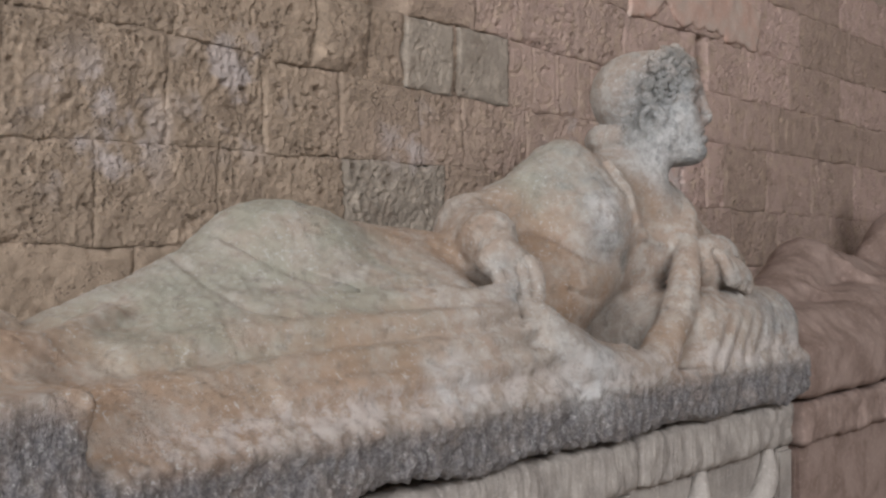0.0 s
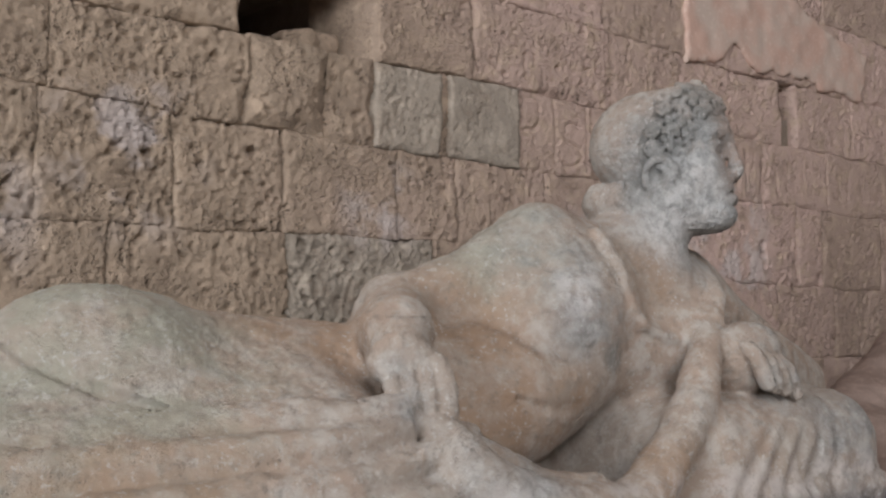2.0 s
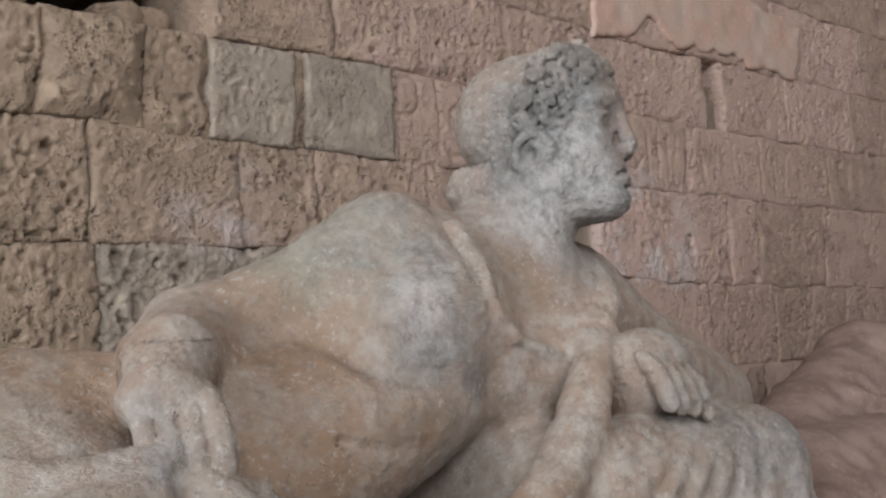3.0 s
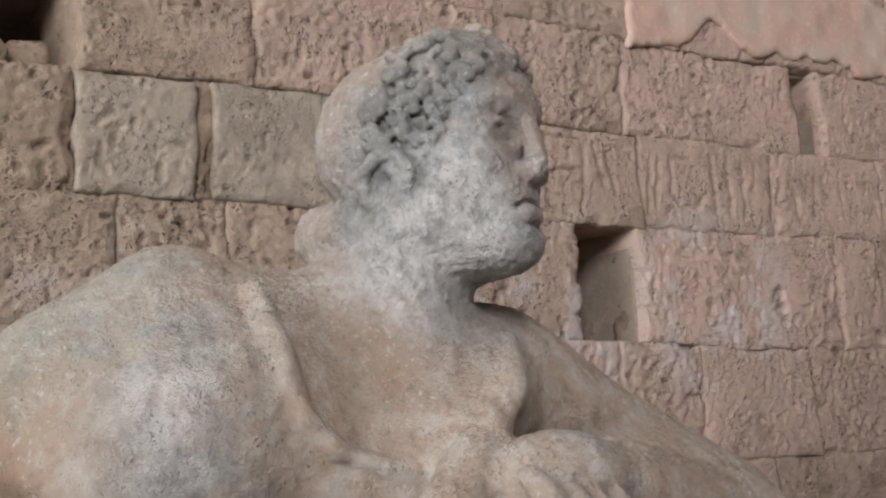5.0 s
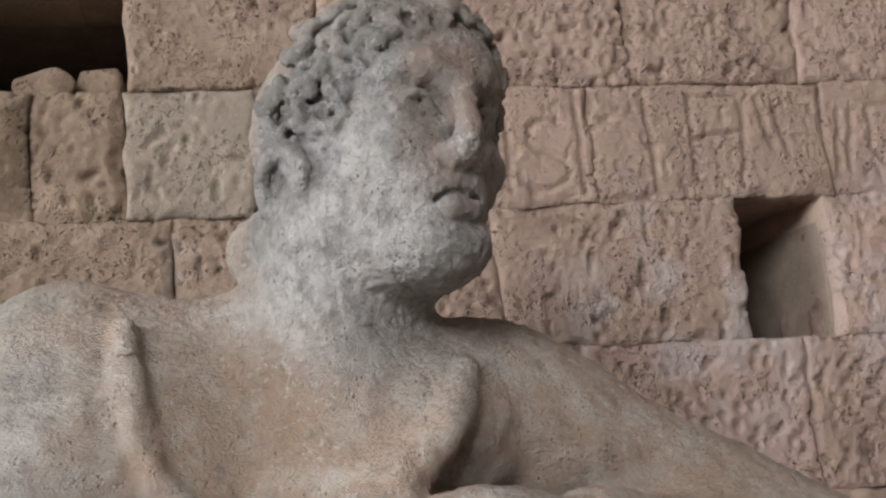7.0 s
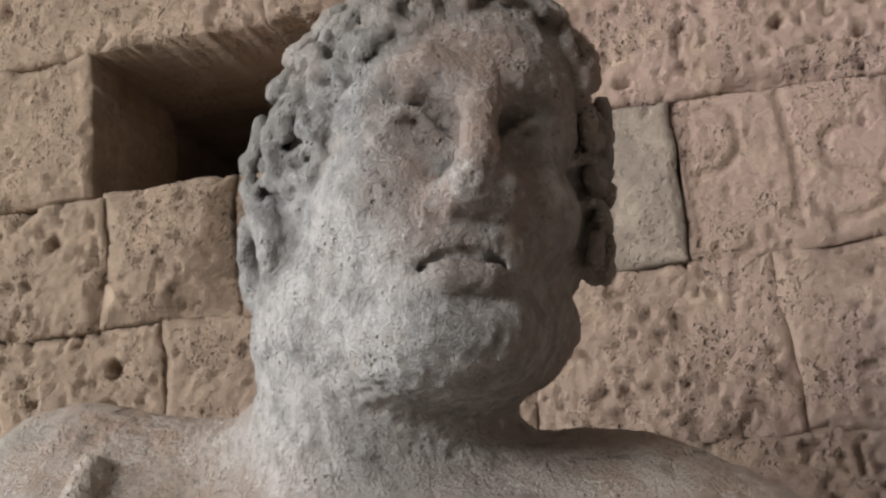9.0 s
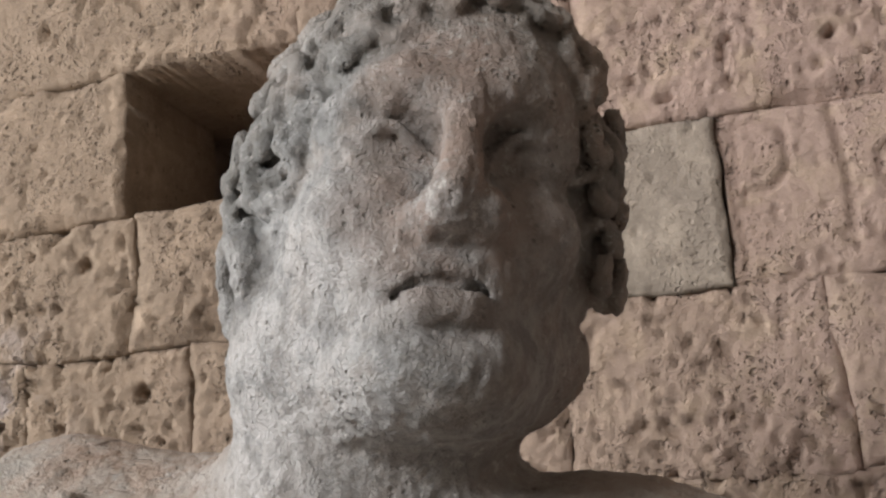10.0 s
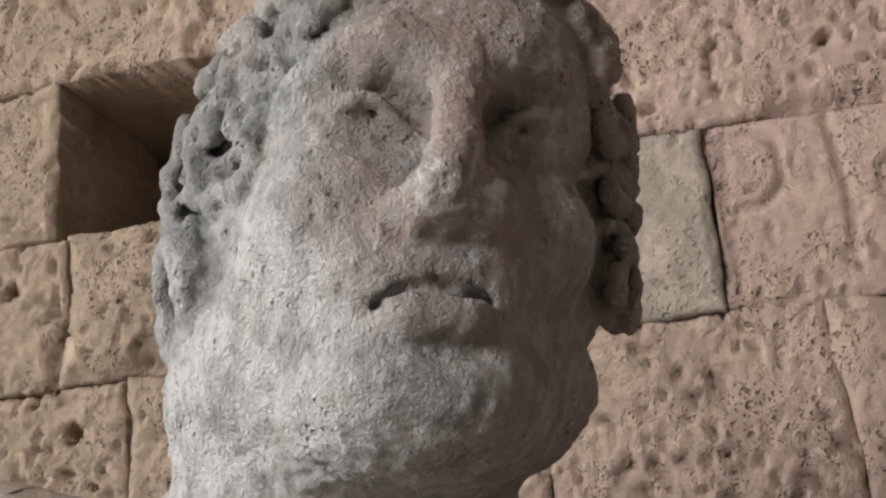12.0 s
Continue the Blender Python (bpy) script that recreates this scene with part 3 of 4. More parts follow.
S.ball(at(0.078, -0.118, 0.070), (0.026, 0.034, 0.060), 0.02, FACE)
for side in (-1, 1):
    last = 4.95 if side > 0 else 4.3
    for w in (0.25, 0.6, 0.9):
        S.cord([hair_at(last * g / 5, w, side, -0.0215) for g in range(6)], 0.0155, 0.012, 1, 3)
    for i in range(9):
        for row in range(3):
            s = last * (i + 0.5 * (row % 2) + rng.uniform(-0.2, 0.2)) / 8.6
            w = (0.10, 0.50, 0.92)[row] + rng.uniform(-0.08, 0.08)
            turn, way, r, big = rng.uniform(0, 6.28), rng.choice((-1, 1)), rng.uniform(0.0048, 0.0066), rng.uniform(0.8, 1.15)
            curl = [hair_at(s + 0.30 * big * g * math.cos(turn + way * a), w + 0.19 * big * g * math.sin(turn + way * a), side, o) for a, g, o in ((0, 1.15, -0.006), (1.1, 1.0, -0.001), (2.3, 0.9, 0.002), (3.6, 0.75, 0.004), (5.0, 0.5, 0.004), (6.2, 0.15, 0.003))]
            S.cord(curl, (r * 0.7, r, r * 1.1, r * 1.05, r * 0.9, r * 0.75), 0.002, 1, 3)
            if rng.random() < 0.35:
                S.ball(hair_at(s + rng.uniform(-0.2, 0.2), w + rng.uniform(-0.2, 0.2), side, 0.001), (rng.uniform(0.003, 0.0055), rng.uniform(0.003, 0.0055), rng.uniform(0.003, 0.0055)), 0.002, None, -1)
face_ball((-0.099, -0.1065, 0.0866), (0.012, 0.0062, 0.0068), 0.002, -1)
face_ball((-0.091, -0.088, 0.082), (0.010, 0.0055, 0.0065), 0.002, -1)
# ear
face_ball((-0.070, -0.120, 0.020), (0.020, 0.030, 0.040), 0.012)
face_cord(((-0.085, -0.098, 0.012), (-0.088, -0.094, 0.030), (-0.092, -0.104, 0.047), (-0.096, -0.124, 0.048), (-0.096, -0.139, 0.030), (-0.090, -0.138, 0.008), (-0.082, -0.124, -0.008)), (0.0065, 0.0085, 0.008, 0.007, 0.0065, 0.0065, 0.007), 0.004)
face_ball((-0.103, -0.121, 0.022), (0.021, 0.0125, 0.0155), 0.003, -1)
face_cord(((-0.088, -0.104, 0.020), (-0.089, -0.106, 0.033), (-0.088, -0.116, 0.038)), 0.0055, 0.003)
# upswept tuft over the brow
for u, f, w, r in ((0.002, -0.056, 0.190, 0.015), (-0.018, -0.060, 0.186, 0.013), (0.022, -0.060, 0.187, 0.013), (0.006, -0.044, 0.180, 0.011), (-0.012, -0.043, 0.172, 0.010), (0.026, -0.046, 0.170, 0.010), (0.045, -0.056, 0.178, 0.014), (0.062, -0.060, 0.166, 0.013), (0.074, -0.066, 0.150, 0.012)):
    face_cord(((u, f + 0.014, w - 0.022), (u + rng.uniform(-0.006, 0.006), f + 0.006, w - 0.006), (u, f - 0.012, w + 0.001)), (r * 0.55, r * 0.8, r * 0.8), 0.005, 1, 3)

FINE = (((1.945, 1.075, 1.452), (2.375, 1.475, 1.785), 0.0023), ((1.43, 1.06, 1.165), (1.60, 1.26, 1.345), 0.0026), ((2.125, 1.04, 1.175), (2.345, 1.21, 1.345), 0.0026))
co1, q1 = S.mesh((0.24, 1.02, 0.94), (2.70, 1.78, 1.56), 0.0047)
mid1 = co1[q1].mean(1)
for lo, hi, h in FINE:
    out = ~((mid1 > np.array(lo) + 0.009) & (mid1 < np.array(hi) - 0.009)).all(1)
    q1, mid1 = q1[out], mid1[out]
nrm1 = corner_normals(co1, q1)


def weather(co, nrm, fine):
    soft = 0.0024 * hash_noise(co * 38, 3) + 0.0015 * hash_noise(co * 85, 4) + 0.003 * hash_noise(co * 12, 14)
    return co + nrm * (soft * (0.28 if fine else 0.9) + 0.0010 * hash_noise(co * 150, 24) + (0.0011 * hash_noise(co * 320, 25) if fine else 0))[:, None]


# the rough picked front of the lid
front = np.clip((1.10 - co1[:, 1]) / 0.04, 0, 1) * np.clip((1.075 + 0.09 * (co1[:, 0] < 0.66) - co1[:, 2]) / 0.03, 0, 1) * np.clip(-nrm1[:, 1] * 1.5 + 0.3, 0, 1)
tool = 0.004 * hash_noise(co1 * np.array((75, 60, 34)) + np.array((25, 0, 0)) * co1[:, 2:3], 5) + 0.005 * hash_noise(co1 * 120, 15) + 0.010 * hash_noise(co1 * np.array((13, 13, 16)), 6)
under = np.clip((1.02 - co1[:, 2]) / 0.03, 0, 1) * (co1[:, 1] < 1.2)
co1 = weather(co1, nrm1, False) + nrm1 * (front * tool)[:, None]
co1[:, 2] += under * 0.018 * hash_noise(co1 * np.array((6.5, 3, 0)) + 0.5, 8)
places, faces, base = [co1], [q1], len(co1)
for lo, hi, h in FINE:
    c, q = S.mesh(lo, hi, h)
    places.append(weather(c, corner_normals(c, q), True))
    faces.append(q + base)
    base += len(c)
co1, faces = np.vstack(places), np.vstack(faces)
statue = new("reclining_statue", data_mesh("reclining_statue", co1, faces, STATUE))
tagged(statue, "weathered grey and beige stone statue reclining on a sarcophagus lid", "statue")


# ---- the chest under it ----
def stone_chest(name, x0, x1, y0, y1, top, material, label, panels):
    thing = empty(name, ((x0 + x1) / 2, (y0 + y1) / 2, 0), label, "sarcophagus", "sarcophagi")

    def hang(ob, to=thing):
        ob.matrix_parent_inverse = Matrix.Translation(-Vector(thing.location)) if to is thing else Matrix()
        return ob
    hang(part("body", box_bm((x0 + 0.02, y0 + 0.03, 0.0), (x1 - 0.02, y1, top - 0.004), 0.01), material, thing))
    R = Shape()
    R.block((x0, y0, top - 0.105), (x1, y1, top), 0.022, 0.01)
    if panels:
        R.block((1.795, y0 - 0.03, top - 0.2), (1.806, y0 + 0.06, top + 0.02), 0.004, 0.01, -1)
        R.block((1.90, y0 - 0.03, top - 0.03), (1.905, y0 + 0.03, top + 0.02), 0.002, 0.02, -1)
    co, q = R.mesh((x0 - 0.02, y0 - 0.02, top - 0.13), (x1 + 0.02, y1 + 0.02, top + 0.02), 0.009)
    nr = corner_normals(co, q)
    co = co + nr * (0.004 * hash_noise(co * np.array((60, 40, 26)), 11) + 0.003 * hash_noise(co * 90, 13) + 0.005 * hash_noise(co * 16, 12))[:, None]
    rim = new("rim", data_mesh("rim", co, q, material))
    rim.parent = thing
    hang(rim)
    for a, b in panels:
        hang(part("panel_strip", box_bm((a, y0 + 0.004, 0.15), (b, y0 + 0.07, top - 0.106), 0.008), material, thing))
    if panels:
        for (ax, az), (bx, bz) in (((1.98, 0.70), (2.06, 0.86)), ((2.30, 0.72), (2.375, 0.855))):
            C = Shape()
            C.cord(((ax, y0 + 0.022, az), ((ax + bx) / 2 + 0.02, y0 + 0.012, (az + bz) / 2), (bx, y0 + 0.022, bz)), (0.03, 0.026, 0.012), 0.01)
            cc, cq = C.mesh((ax - 0.08, y0 - 0.05, az - 0.08), (bx + 0.08, y0 + 0.09, bz + 0.06), 0.006)
            leaf = new("relief_ornament", data_mesh("relief_ornament", cc, cq, material))
            leaf.parent = thing
            hang(leaf)
    return thing


stone_chest("sarcophagus_chest", 0.32, 2.49, 1.075, 1.70, 0.952, CHEST, "tooled beige stone sarcophagus chest with framed relief panels", ((0.34, 0.5), (1.70, 1.79), (2.40, 2.475)))
stone_chest("sarcophagus_chest", 2.60, 4.70, 1.10, 1.70, 0.925, SECOND, "plain brown stone sarcophagus chest with a worn rim", ())

# ---- the next lid with its draped figure ----
T = Shape()
T.block((2.575, 1.085, 0.935), (4.75, 1.73, 1.07), 0.03, 0.01)
T.limb((2.75, 1.33, 1.07), (3.33, 1.42, 1.225), 0.08, 0.10, 0.05)
T.limb((3.33, 1.42, 1.22), (3.75, 1.42, 1.13), 0.10, 0.14, 0.05)
T.limb((2.70, 1.22, 1.06), (3.9, 1.20, 1.06), 0.09, 0.10, 0.06)
T.limb((3.25, 1.25, 1.10), (3.9, 1.25, 1.12), 0.09, 0.12, 0.06)
T.cord(((3.33, 1.36, 1.29), (3.38, 1.25, 1.21), (3.52, 1.17, 1.14), (3.8, 1.13, 1.10)), 0.022, 0.02)
T.cord(((3.05, 1.30, 1.19), (3.2, 1.20, 1.13), (3.5, 1.11, 1.075)), 0.016, 0.015)
T.cord(((3.10, 1.33, 1.21), (3.18, 1.24, 1.15), (3.35, 1.15, 1.10)), 0.018, 0.02)
T.ball((4.12, 1.36, 1.28), (0.24, 0.15, 0.17), 0.06)
T.limb((4.15, 1.38, 1.36), (3.86, 1.40, 1.28), 0.07, 0.055, 0.04)
T.limb((4.30, 1.35, 1.38), (4.62, 1.33, 1.16), 0.08, 0.07, 0.05)
T.ball((4.27, 1.33, 1.53), (0.10, 0.11, 0.13), 0.05)
tc, tq = T.mesh((2.5, 1.0, 0.9), (4.8, 1.8, 1.72), 0.011)
tn = corner_normals(tc, tq)
tc = tc + tn * (0.004 * hash_noise(tc * 30, 3) + 0.002 * hash_noise(tc * 80, 4))[:, None]
tagged(new("reclining_statue", data_mesh("reclining_statue", tc, tq, SECOND)), "brown weathered stone statue on the neighbouring sarcophagus lid", "statue")

# ---- the room ----
WALL = 1.80


def setting(name, lo, hi, material, label, category):
    return tagged(part(name, box_bm(lo, hi), material), label, category, "", "structure")


def holed_wall(name, x0, x1, z0, z1, y0, y1, holes, material, label):
    """A thick wall along x with real openings."""
    xs = sorted({x0, x1, *(h[0] for h in holes), *(h[1] for h in holes)})
    zs = sorted({z0, z1, *(h[2] for h in holes), *(h[3] for h in holes)})
    bm = bmesh.new()
    for a, b in zip(xs, xs[1:]):
        for c, d in zip(zs, zs[1:]):
            mx, mz = (a + b) / 2, (c + d) / 2
            if any(h[0] < mx < h[1] and h[2] < mz < h[3] for h in holes):
                continue
            v = [bm.verts.new(p) for p in ((a, y0, c), (b, y0, c), (b, y1, c), (a, y1, c), (a, y0, d), (b, y0, d), (b, y1, d), (a, y1, d))]
            for f in ((0, 3, 2, 1), (4, 5, 6, 7), (0, 1, 5, 4), (1, 2, 6, 5), (2, 3, 7, 6), (3, 0, 4, 7)):
                bm.faces.new([v[i] for i in f])
    bmesh.ops.remove_doubles(bm, verts=bm.verts, dist=1e-5)
    seen = {}
    for f in bm.faces:
        seen.setdefault(tuple(round(c, 4) for c in f.calc_center_median()), []).append(f)
    bmesh.ops.delete(bm, geom=[f for fs in seen.values() if len(fs) > 1 for f in fs], context="FACES")
    return tagged(part(name, bm, material), label, "wall", "", "structure")


NICHE, SLOT = (1.58, 1.96, 1.84, 2.075), (2.778, 2.915, 1.455, 1.672)
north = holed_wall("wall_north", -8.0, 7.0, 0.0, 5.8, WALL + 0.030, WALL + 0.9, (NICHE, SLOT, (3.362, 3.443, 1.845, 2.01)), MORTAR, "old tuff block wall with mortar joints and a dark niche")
# added backing plate, its dark colour stands in for shade behind the openings
setting("wall_north_core", (-8.0, WALL + 0.902, 0), (7.0, WALL + 1.2, 5.8), DARK, "backing behind the block wall, coloured dark for the niche's shade", "wall")
setting("floor", (-9.0, -5.3, -0.2), (7.3, WALL + 1.2, 0.0), PAVING, "worn stone paving of the hall", "floor")
setting("ceiling", (-8.3, -5.3, 5.8), (7.3, WALL + 1.2, 6.0), PAINT, "bare tuff ceiling of the hall", "ceiling")
setting("wall_east", (7.0, -5.3, 0), (7.3, WALL + 1.2, 5.8), PAINT, "bare tuff end wall", "wall")
holed_wall("wall_south", -8.0, 7.0, 0, 5.8, -5.3, -5.0, ((-3.4, 0.2, 3.1, 5.4),), PAINT, "bare tuff wall with one window")
west = holed_wall("wall_west", -5.0, WALL, 0, 5.8, 8.0, 8.3, ((-3.1, 1.3, 1.4, 5.2),), PAINT, "bare tuff end wall with a wide archway open to daylight")
west.matrix_world = Matrix.Rotation(radians(90), 4, "Z")


# ---- blocks of the wall ----
def line(k, x):
    """Height of course line k at x."""
    lines = (
        ((0.5, 0.93), (5.5, 0.93)),
        ((0.5, 1.12), (5.5, 1.08)),
        ((0.5, 1.31), (1.4, 1.305), (3.0, 1.25), (5.5, 1.21)),
        ((0.5, 1.49), (1.4, 1.503), (2.2, 1.505), (2.6, 1.476), (3.45, 1.44), (5.5, 1.42)),
        ((0.5, 1.73), (1.2, 1.715), (1.9, 1.684), (2.6, 1.672), (3.2, 1.668), (5.5, 1.65)),
        ((0.5, 1.87), (1.6, 1.862), (2.2, 1.86), (2.6, 1.85), (3.2, 1.838), (5.5, 1.83)),
        ((0.5, 2.06), (1.6, 2.054), (2.4, 2.045), (3.0, 2.02), (5.5, 2.01)),
        ((0.5, 2.26), (5.5, 2.21)),
        ((0.5, 2.45), (5.5, 2.40)),
    )[k]
    return float(np.interp(x, [p[0] for p in lines], [p[1] for p in lines]))


def stroke_depth(x, z, strokes):
    """How far the chisel went in: strokes are polylines of (x, z)."""
    d = np.full(x.shape, 9.0)
    for pts in strokes:
        for (ax, az), (bx, bz) in zip(pts, pts[1:]):
            dx, dz = bx - ax, bz - az
            t = np.clip(((x - ax) * dx + (z - az) * dz) / (dx * dx + dz * dz + 1e-12), 0, 1)
            d = np.minimum(d, np.hypot(x - ax - t * dx, z - az - t * dz))
    return d


def arc(cx, cz, rx, rz, a, b, n=9):
    return [(cx + rx * math.cos(radians(a + (b - a) * i / n)), cz + rz * math.sin(radians(a + (b - a) * i / n))) for i in range(n + 1)]


def stone(x0, x1, k, material=None, proud=0.0, soft=0.010, deep=0.11, crack=0.0, rough=1.0, strokes=(), holes=(), z0=None, z1=None, step=0.0044, seed=None):
    """One wall block: rough face with worn edges, returned as an object under the wall."""
    gap = -0.0008
    zlo, zhi = (lambda x: line(k, x)) if z0 is None else (lambda x: z0), (lambda x: line(k + 1, x)) if z1 is None else (lambda x: z1)
    seed = seed or int(x0 * 1000) % 977 + k * 31
    nx, nz = max(6, round((x1 - x0) / step)), max(6, round((zhi(x0) - zlo(x0)) / step))
    s, r = np.meshgrid(np.linspace(0, 1, nx + 1), np.linspace(0, 1, nz + 1), indexing="ij")
    x = x0 + gap + (x1 - x0 - 2 * gap) * s
    zl, zh = np.vectorize(zlo)(x), np.vectorize(zhi)(x)
    z = zl + gap + (zh - zl - 2 * gap - crack) * r
    zh = zh - crack
    p = np.stack([x.ravel(), np.full(x.size, seed * 0.37), z.ravel()], 1)
    shape = x.shape
    big, mid, fine = (hash_noise(p * f, seed).reshape(shape) for f in (9, 30, 90))
    grain = hash_noise(p * 190, seed + 1).reshape(shape)
    edge = np.minimum(np.minimum(x - x0, x1 - x), np.minimum(z - zl, zh - z)) + 0.005 * mid + 0.003 * fine
    chip = np.clip((hash_noise(p * 17, seed + 2).reshape(shape) - 0.25) * 2, 0, 1)
    worn = np.clip(1 - edge / (soft * (0.7 + 1.6 * chip)), 0, 1)
    depth = (0.0035 + 0.010 * chip + 0.5 * max(0, soft - 0.012)) * worn ** 1.5 + rough * (0.0034 * big + 0.0012 * mid + 0.0009 * fine + 0.0012 * grain + 0.0009 * np.random.default_rng(seed).normal(size=shape))
    pit = np.maximum(hash_noise(p * 110 + 3.3, seed + 5), hash_noise(p * 75 + 1.3, seed + 6) - 0.3).reshape(shape)
    cluster = hash_noise(p * 11, seed + 9).reshape(shape)
    depth += rough * 0.008 * np.clip((pit - 0.60 + 0.25 * cluster) / 0.12, 0, 1)
    vug = hash_noise(p * np.array((84, 1, 74)) + 7.7, seed + 12).reshape(shape)
    depth += rough * 0.009 * np.clip((vug - 0.74 + 0.16 * cluster) / 0.07, 0, 1)
    for hx, hz, hr in holes:
        depth += 0.026 * np.clip((hr * (1 + 0.25 * mid) - np.hypot(x - hx, z - hz)) / (0.35 * hr), 0, 1)
    if strokes:
        depth += 0.0058 * np.clip(1 - stroke_depth(x + 0.002 * mid, z + 0.002 * big, strokes) / 0.0062, 0, 1)
    y = WALL - proud + depth
    x = x + 0.003 * mid * (worn > 0)
    z = z + 0.003 * big * (worn > 0)
    q = np.stack([x.ravel() * 7, np.full(x.size, 2.5), z.ravel() * 9], 1)
    x = x + 0.008 * hash_noise(q, 41).reshape(shape) + 0.003 * hash_noise(q * 3.7, 43).reshape(shape)
    z = z + 0.006 * hash_noise(q, 42).reshape(shape) + 0.003 * hash_noise(q * 3.7, 44).reshape(shape)
    front = np.stack([x, y, z], -1).reshape(-1, 3)
    idx = np.arange(front.shape[0]).reshape(shape)
    quads = np.stack([idx[:-1, :-1], idx[1:, :-1], idx[1:, 1:], idx[:-1, 1:]], -1).reshape(-1, 4)
    ring = np.concatenate([idx[:, 0], idx[-1, 1:], idx[-2::-1, -1], idx[0, -2:0:-1]])
    rear = front[ring].copy()
    rear[:, 1] = WALL + deep
    ri = np.arange(len(ring)) + len(front)
    side = np.stack([ring, ri, np.roll(ri, -1), np.roll(ring, -1)], 1)
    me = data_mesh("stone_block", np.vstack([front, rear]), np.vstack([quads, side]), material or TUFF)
    ob = new("stone_block", me)
    ob.parent = north
    return ob


def cut_d(cx, z):
    return [[(cx, z + 0.075), (cx, z)], [(cx, z + 0.075), (cx + 0.03, z + 0.075), (cx + 0.048, z + 0.06), (cx + 0.05, z + 0.015), (cx + 0.036, z), (cx, z)]]


# lower courses, mostly behind the statues
for k, cuts in ((0, (0.5, 0.95, 1.4, 1.8, 2.3, 2.7, 3.1, 3.6, 4.1, 4.6, 5.2)), (1, (0.5, 0.8, 1.2, 1.6, 2.05, 2.45, 2.82, 3.2, 3.55, 3.9, 4.4, 4.9, 5.3))):
    for a, b in zip(cuts, cuts[1:]):
        stone(a, b, k, step=0.009)
for a, b, h in ((0.5, 0.86, ()), (0.86, 1.11, ()), (1.11, 1.385, ()), (1.39, 1.73, ()), (2.09, 2.50, ()), (2.50, 2.85, ()), (2.85, 3.035, ()), (3.035, 3.33, ()), (3.33, 3.62, ()), (3.62, 4.0, ()), (4.0, 4.5, ()), (4.5, 5.2, ())):
    stone(a, b, 2, rough=1.5 if a < 1.8 else 0.9, holes=h)
stone(1.735, 2.085, 2, SLAB, rough=1.8, soft=0.015, holes=((1.765, 1.485, 0.013),))
# course with the slot
for a, b, h in ((0.5, 0.93, ()), (0.93, 1.265, ()), (1.265, 1.50, ((1.455, 1.625, 0.008),)), (1.505, 1.725, ((1.662, 1.648, 0.0115), (1.63, 1.60, 0.005), (1.56, 1.62, 0.006))), (1.73, 1.995, ()), (1.997, 2.15, ((2.085, 1.648, 0.007),)), (2.152, 2.4125, ())):
    stone(a, b, 3, rough=1.7 if a < 1.7 else 1.2, holes=h, crack=0.004 if 1.2 < a < 1.6 else 0.0)
stone(2.4135, 2.776, 3, rough=0.9, deep=0.3, holes=((2.55, 1.515, 0.005), (2.735, 1.478, 0.006)))
stone(2.918, 3.425, 3, rough=0.8, deep=0.3, holes=((3.268, 1.50, 0.014), (3.262, 1.525, 0.016), (3.258, 1.55, 0.013), (3.37, 1.45, 0.01)))
for a, b, h in ((3.425, 3.56, ((3.54, 1.46, 0.014),)), (3.56, 3.9, ()), (3.9, 4.3, ()), (4.3, 4.75, ()), (4.75, 5.2, ())):
    stone(a, b, 3, rough=0.8, holes=h)
# course with the slabs and the letters
for a, b in ((0.5, 0.95), (0.95, 1.28), (1.281, 1.647)):
    stone(a, b, 4, rough=1.4, crack=0.004 if a > 1.2 else 0.0)
stone(1.648, 1.819, 4, proud=0.016, soft=0.042, rough=1.0, deep=0.25)
stone(1.821, 1.938, 4, soft=0.02, rough=1.2, deep=0.25)
stone(1.940, 2.105, 4, SLAB, 0.004, 0.008, rough=0.6, crack=0.006)
stone(2.105, 2.132, 4, rough=1.6, proud=-0.006)
stone(2.132, 2.329, 4, SLAB, 0.004, 0.008, rough=0.6, crack=0.006)
stone(2.332, 2.569, 4, rough=0.5, crack=0.004, step=0.0035, strokes=cut_d(2.345, 1.765) + [arc(2.51, 1.772, 0.032, 0.026, 60, 250), arc(2.50, 1.722, 0.036, 0.026, 80, -170), [(2.445, 1.845), (2.45, 1.70)], [(2.335, 1.85), (2.345, 1.69)], [(2.552, 1.84), (2.556, 1.69)]])
stone(2.571, 2.934, 4, rough=0.5, crack=0.0035, step=0.0035, strokes=[[(2.655, 1.835), (2.662, 1.69)], [(2.72, 1.825), (2.722, 1.70)], [(2.72, 1.825), (2.80, 1.823), (2.806, 1.77), (2.722, 1.762)], [(2.81, 1.82), (2.795, 1.69)], [(2.83, 1.82), (2.845, 1.74)], [(2.855, 1.815), (2.87, 1.73)]])
stone(2.936, 3.272, 4, rough=0.5, step=0.004, strokes=[[(2.965, 1.80), (2.95, 1.70)], [(2.985, 1.80), (2.972, 1.71)], [(3.01, 1.805), (3.012, 1.74), (3.03, 1.715), (3.07, 1.71), (3.085, 1.735)], [(3.01, 1.805), (3.06, 1.80)], [(3.11, 1.81), (3.115, 1.70)], [(3.15, 1.81), (3.155, 1.70)], [(3.19, 1.805), (3.19, 1.70)]])
for a, b in ((3.275, 3.6), (3.6, 3.95), (3.95, 4.35), (4.35, 4.8), (4.8, 5.2)):
    stone(a, b, 4, rough=0.6, strokes=[[(a + 0.06, 1.78), (a + 0.065, 1.70)], [(a + 0.12, 1.79), (a + 0.11, 1.70)], [(a + 0.19, 1.78), (a + 0.2, 1.71)]] if a < 4 else ())
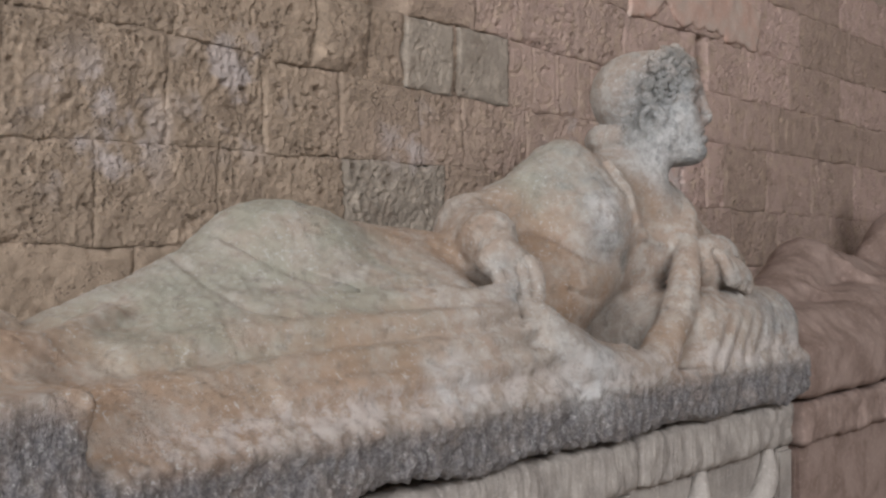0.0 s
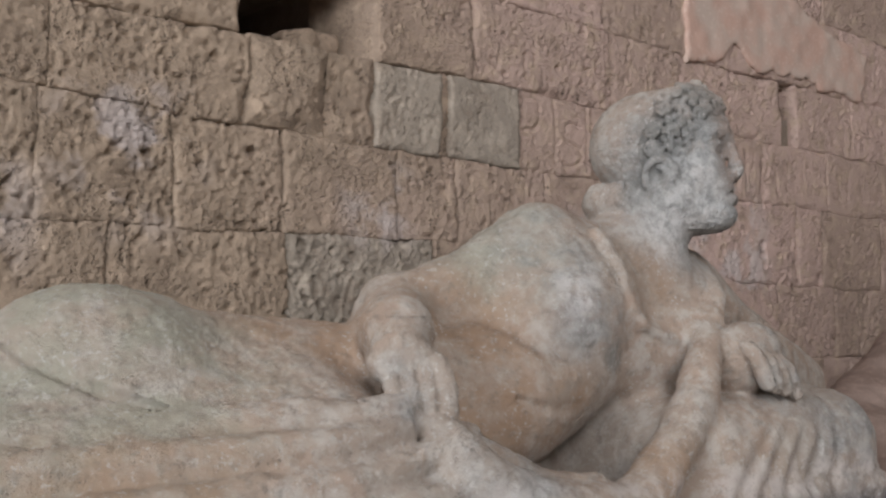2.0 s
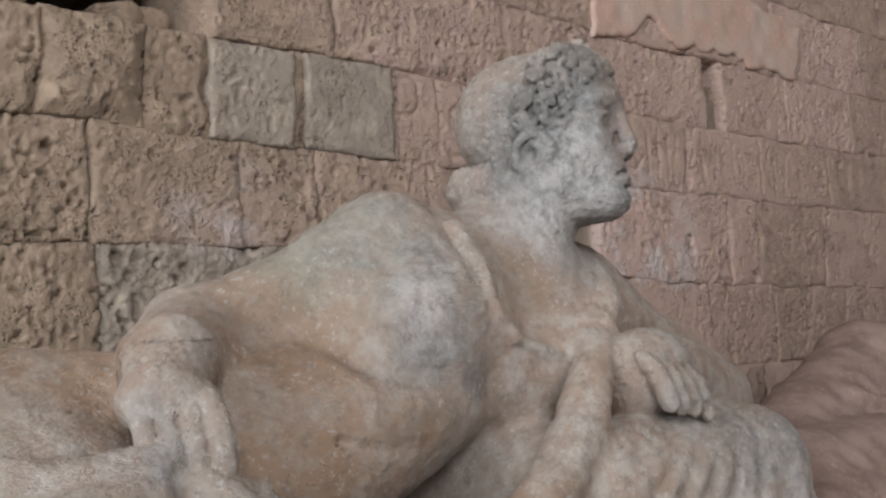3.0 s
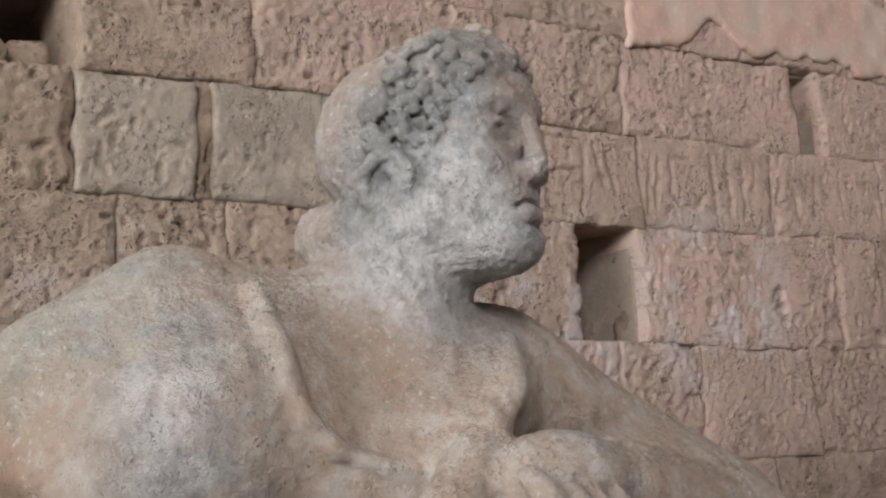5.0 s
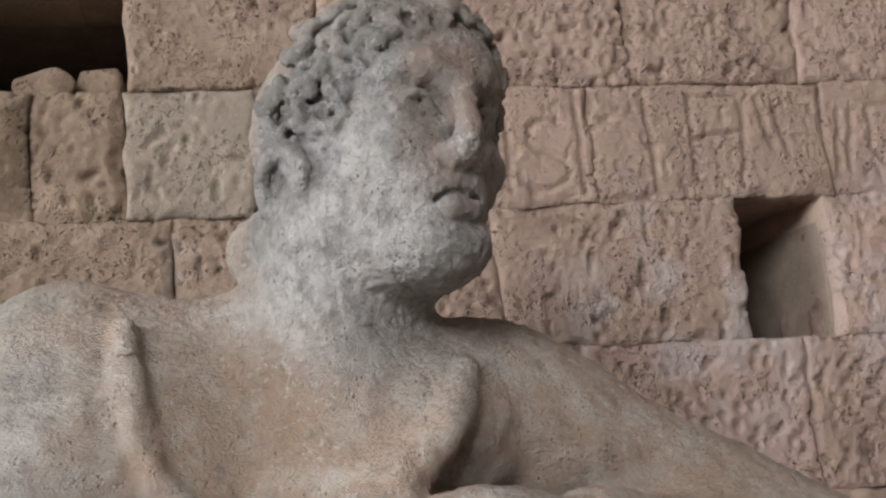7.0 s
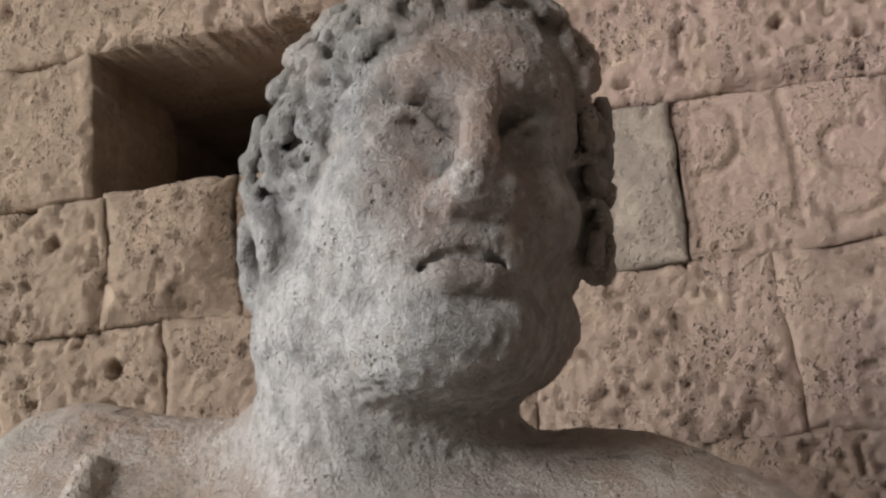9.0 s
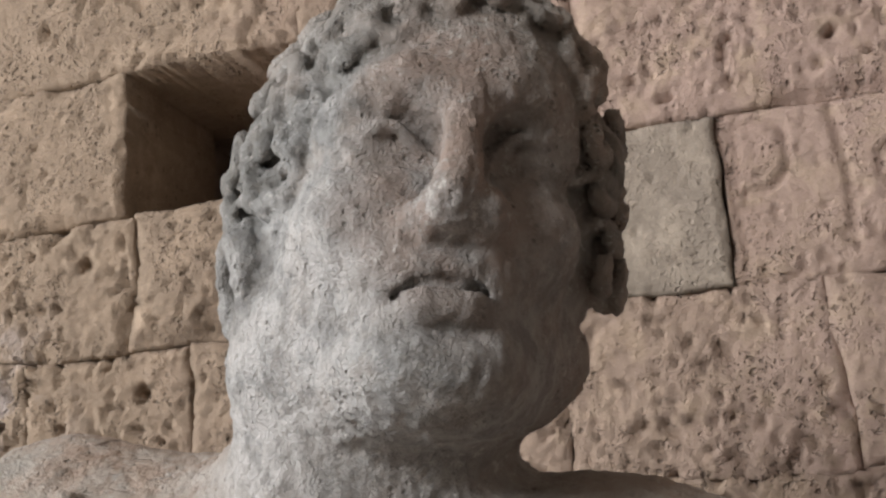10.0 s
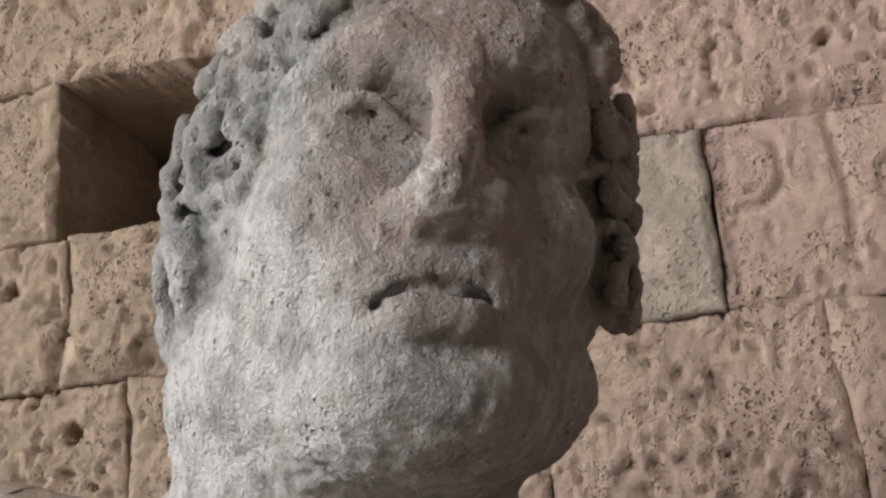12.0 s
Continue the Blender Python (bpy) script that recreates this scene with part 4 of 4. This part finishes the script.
# course with the niche
for a, b in ((0.5, 0.95), (0.95, 1.30), (1.305, 1.628)):
    stone(a, b, 5, rough=0.9, deep=0.22 if b > 1.6 else 0.11)
stone(1.945, 2.199, 5, rough=1.1, deep=0.25)
stone(2.202, 2.634, 5, rough=1.3)
stone(2.637, 2.908, 5, rough=1.1)
stone(2.91, 3.365, 5, rough=0.8, crack=0.004)
stone(3.365, 3.44, 5, rough=0.8, proud=-0.075, deep=0.2)
for a, b in ((3.44, 3.75), (3.75, 4.1), (4.1, 4.6), (4.6, 5.2)):
    stone(a, b, 5, rough=0.7)
for k, cuts in ((6, (0.5, 1.1, 1.872, 2.3, 2.62, 2.95, 3.3, 3.7, 4.2, 4.7, 5.2)), (7, (0.5, 1.3, 1.8, 2.2, 2.7, 3.1, 3.6, 4.1, 4.6, 5.2))):
    for a, b in zip(cuts, cuts[1:]):
        stone(a, b, k, rough=0.9, step=0.005, deep=0.25)
# worn slanting reveal of the slot
R2 = Shape()
R2.limb((2.958, 1.865, 1.42), (2.958, 1.865, 1.70), 0.052, 0.034, 0.02)
R2.limb((2.965, 1.96, 1.42), (2.975, 2.0, 1.70), 0.055, 0.045, 0.03)
R2.ball((2.87, 1.90, 1.435), (0.07, 0.07, 0.03), 0.03)
rc, rq = R2.mesh((2.77, 1.80, 1.40), (2.93, 2.1, 1.69), 0.005)
rc = rc + corner_normals(rc, rq) * (0.007 * hash_noise(rc * 40, 2) + 0.004 * hash_noise(rc * 110, 3))[:, None]
reveal = new("slot_reveal", data_mesh("slot_reveal", rc, rq, SECOND))
reveal.parent = north
# rubble inside the niche
for c, r in (((1.83, 1.93, 1.895), (0.05, 0.05, 0.035)), ((1.75, 1.96, 1.89), (0.04, 0.05, 0.03)), ((1.90, 1.96, 1.90), (0.035, 0.05, 0.045))):
    N = Shape()
    N.block(np.array(c) - np.array(r) * 0.8, np.array(c) + np.array(r) * 0.8, 0.008, 0.01)
    nc, nq = N.mesh(np.array(c) - 0.07, np.array(c) + 0.07, 0.008)
    nc = nc + 0.016 * np.stack([hash_noise(nc * 24, q) for q in (2, 3, 4)], 1)
    tagged(new("rubble_stone", data_mesh("rubble_stone", nc, nq, TUFF)), "small rubble stone lying inside the wall niche", "stone", "rubble in the niche")
# remains of pink plaster
PL = Shape()


def plaster_edge(p):
    flat = p.reshape(-1, 3)
    q = np.stack([flat[:, 0], np.zeros(len(flat)), flat[:, 2]], 1)
    x, z = q[:, 0], q[:, 2]
    ragged = 0.024 * hash_noise(q * 9, 4) + 0.010 * hash_noise(q * 22, 5) + 0.006 * hash_noise(q * 55, 6)
    low = 2.018 + 0.075 * np.exp(-((x - 3.16) / 0.055) ** 2) + 0.035 * np.exp(-((x - 3.47) / 0.10) ** 2)
    top = 2.30 - 0.13 * np.clip((x - 3.3) / 0.5, 0, 1)
    d = np.maximum.reduce([2.945 - x, x - 3.80 - 0.4 * (z - 2.05), low - z, z - top]) + ragged
    return np.maximum(d, np.abs(flat[:, 1] - 1.80) - 0.009).reshape(p.shape[:-1])


PL.op(plaster_edge, (2.9, 1.78, 1.95), (4.0, 1.82, 2.5), 0.003, 1)
pc, pq = PL.mesh((2.88, 1.77, 1.93), (4.02, 1.83, 2.48), 0.007)
pc[:, 1] += 0.003 * hash_noise(pc * 25, 6)
patch = new("plaster_patch", data_mesh("plaster_patch", pc, pq, PLASTER))
patch.parent = north
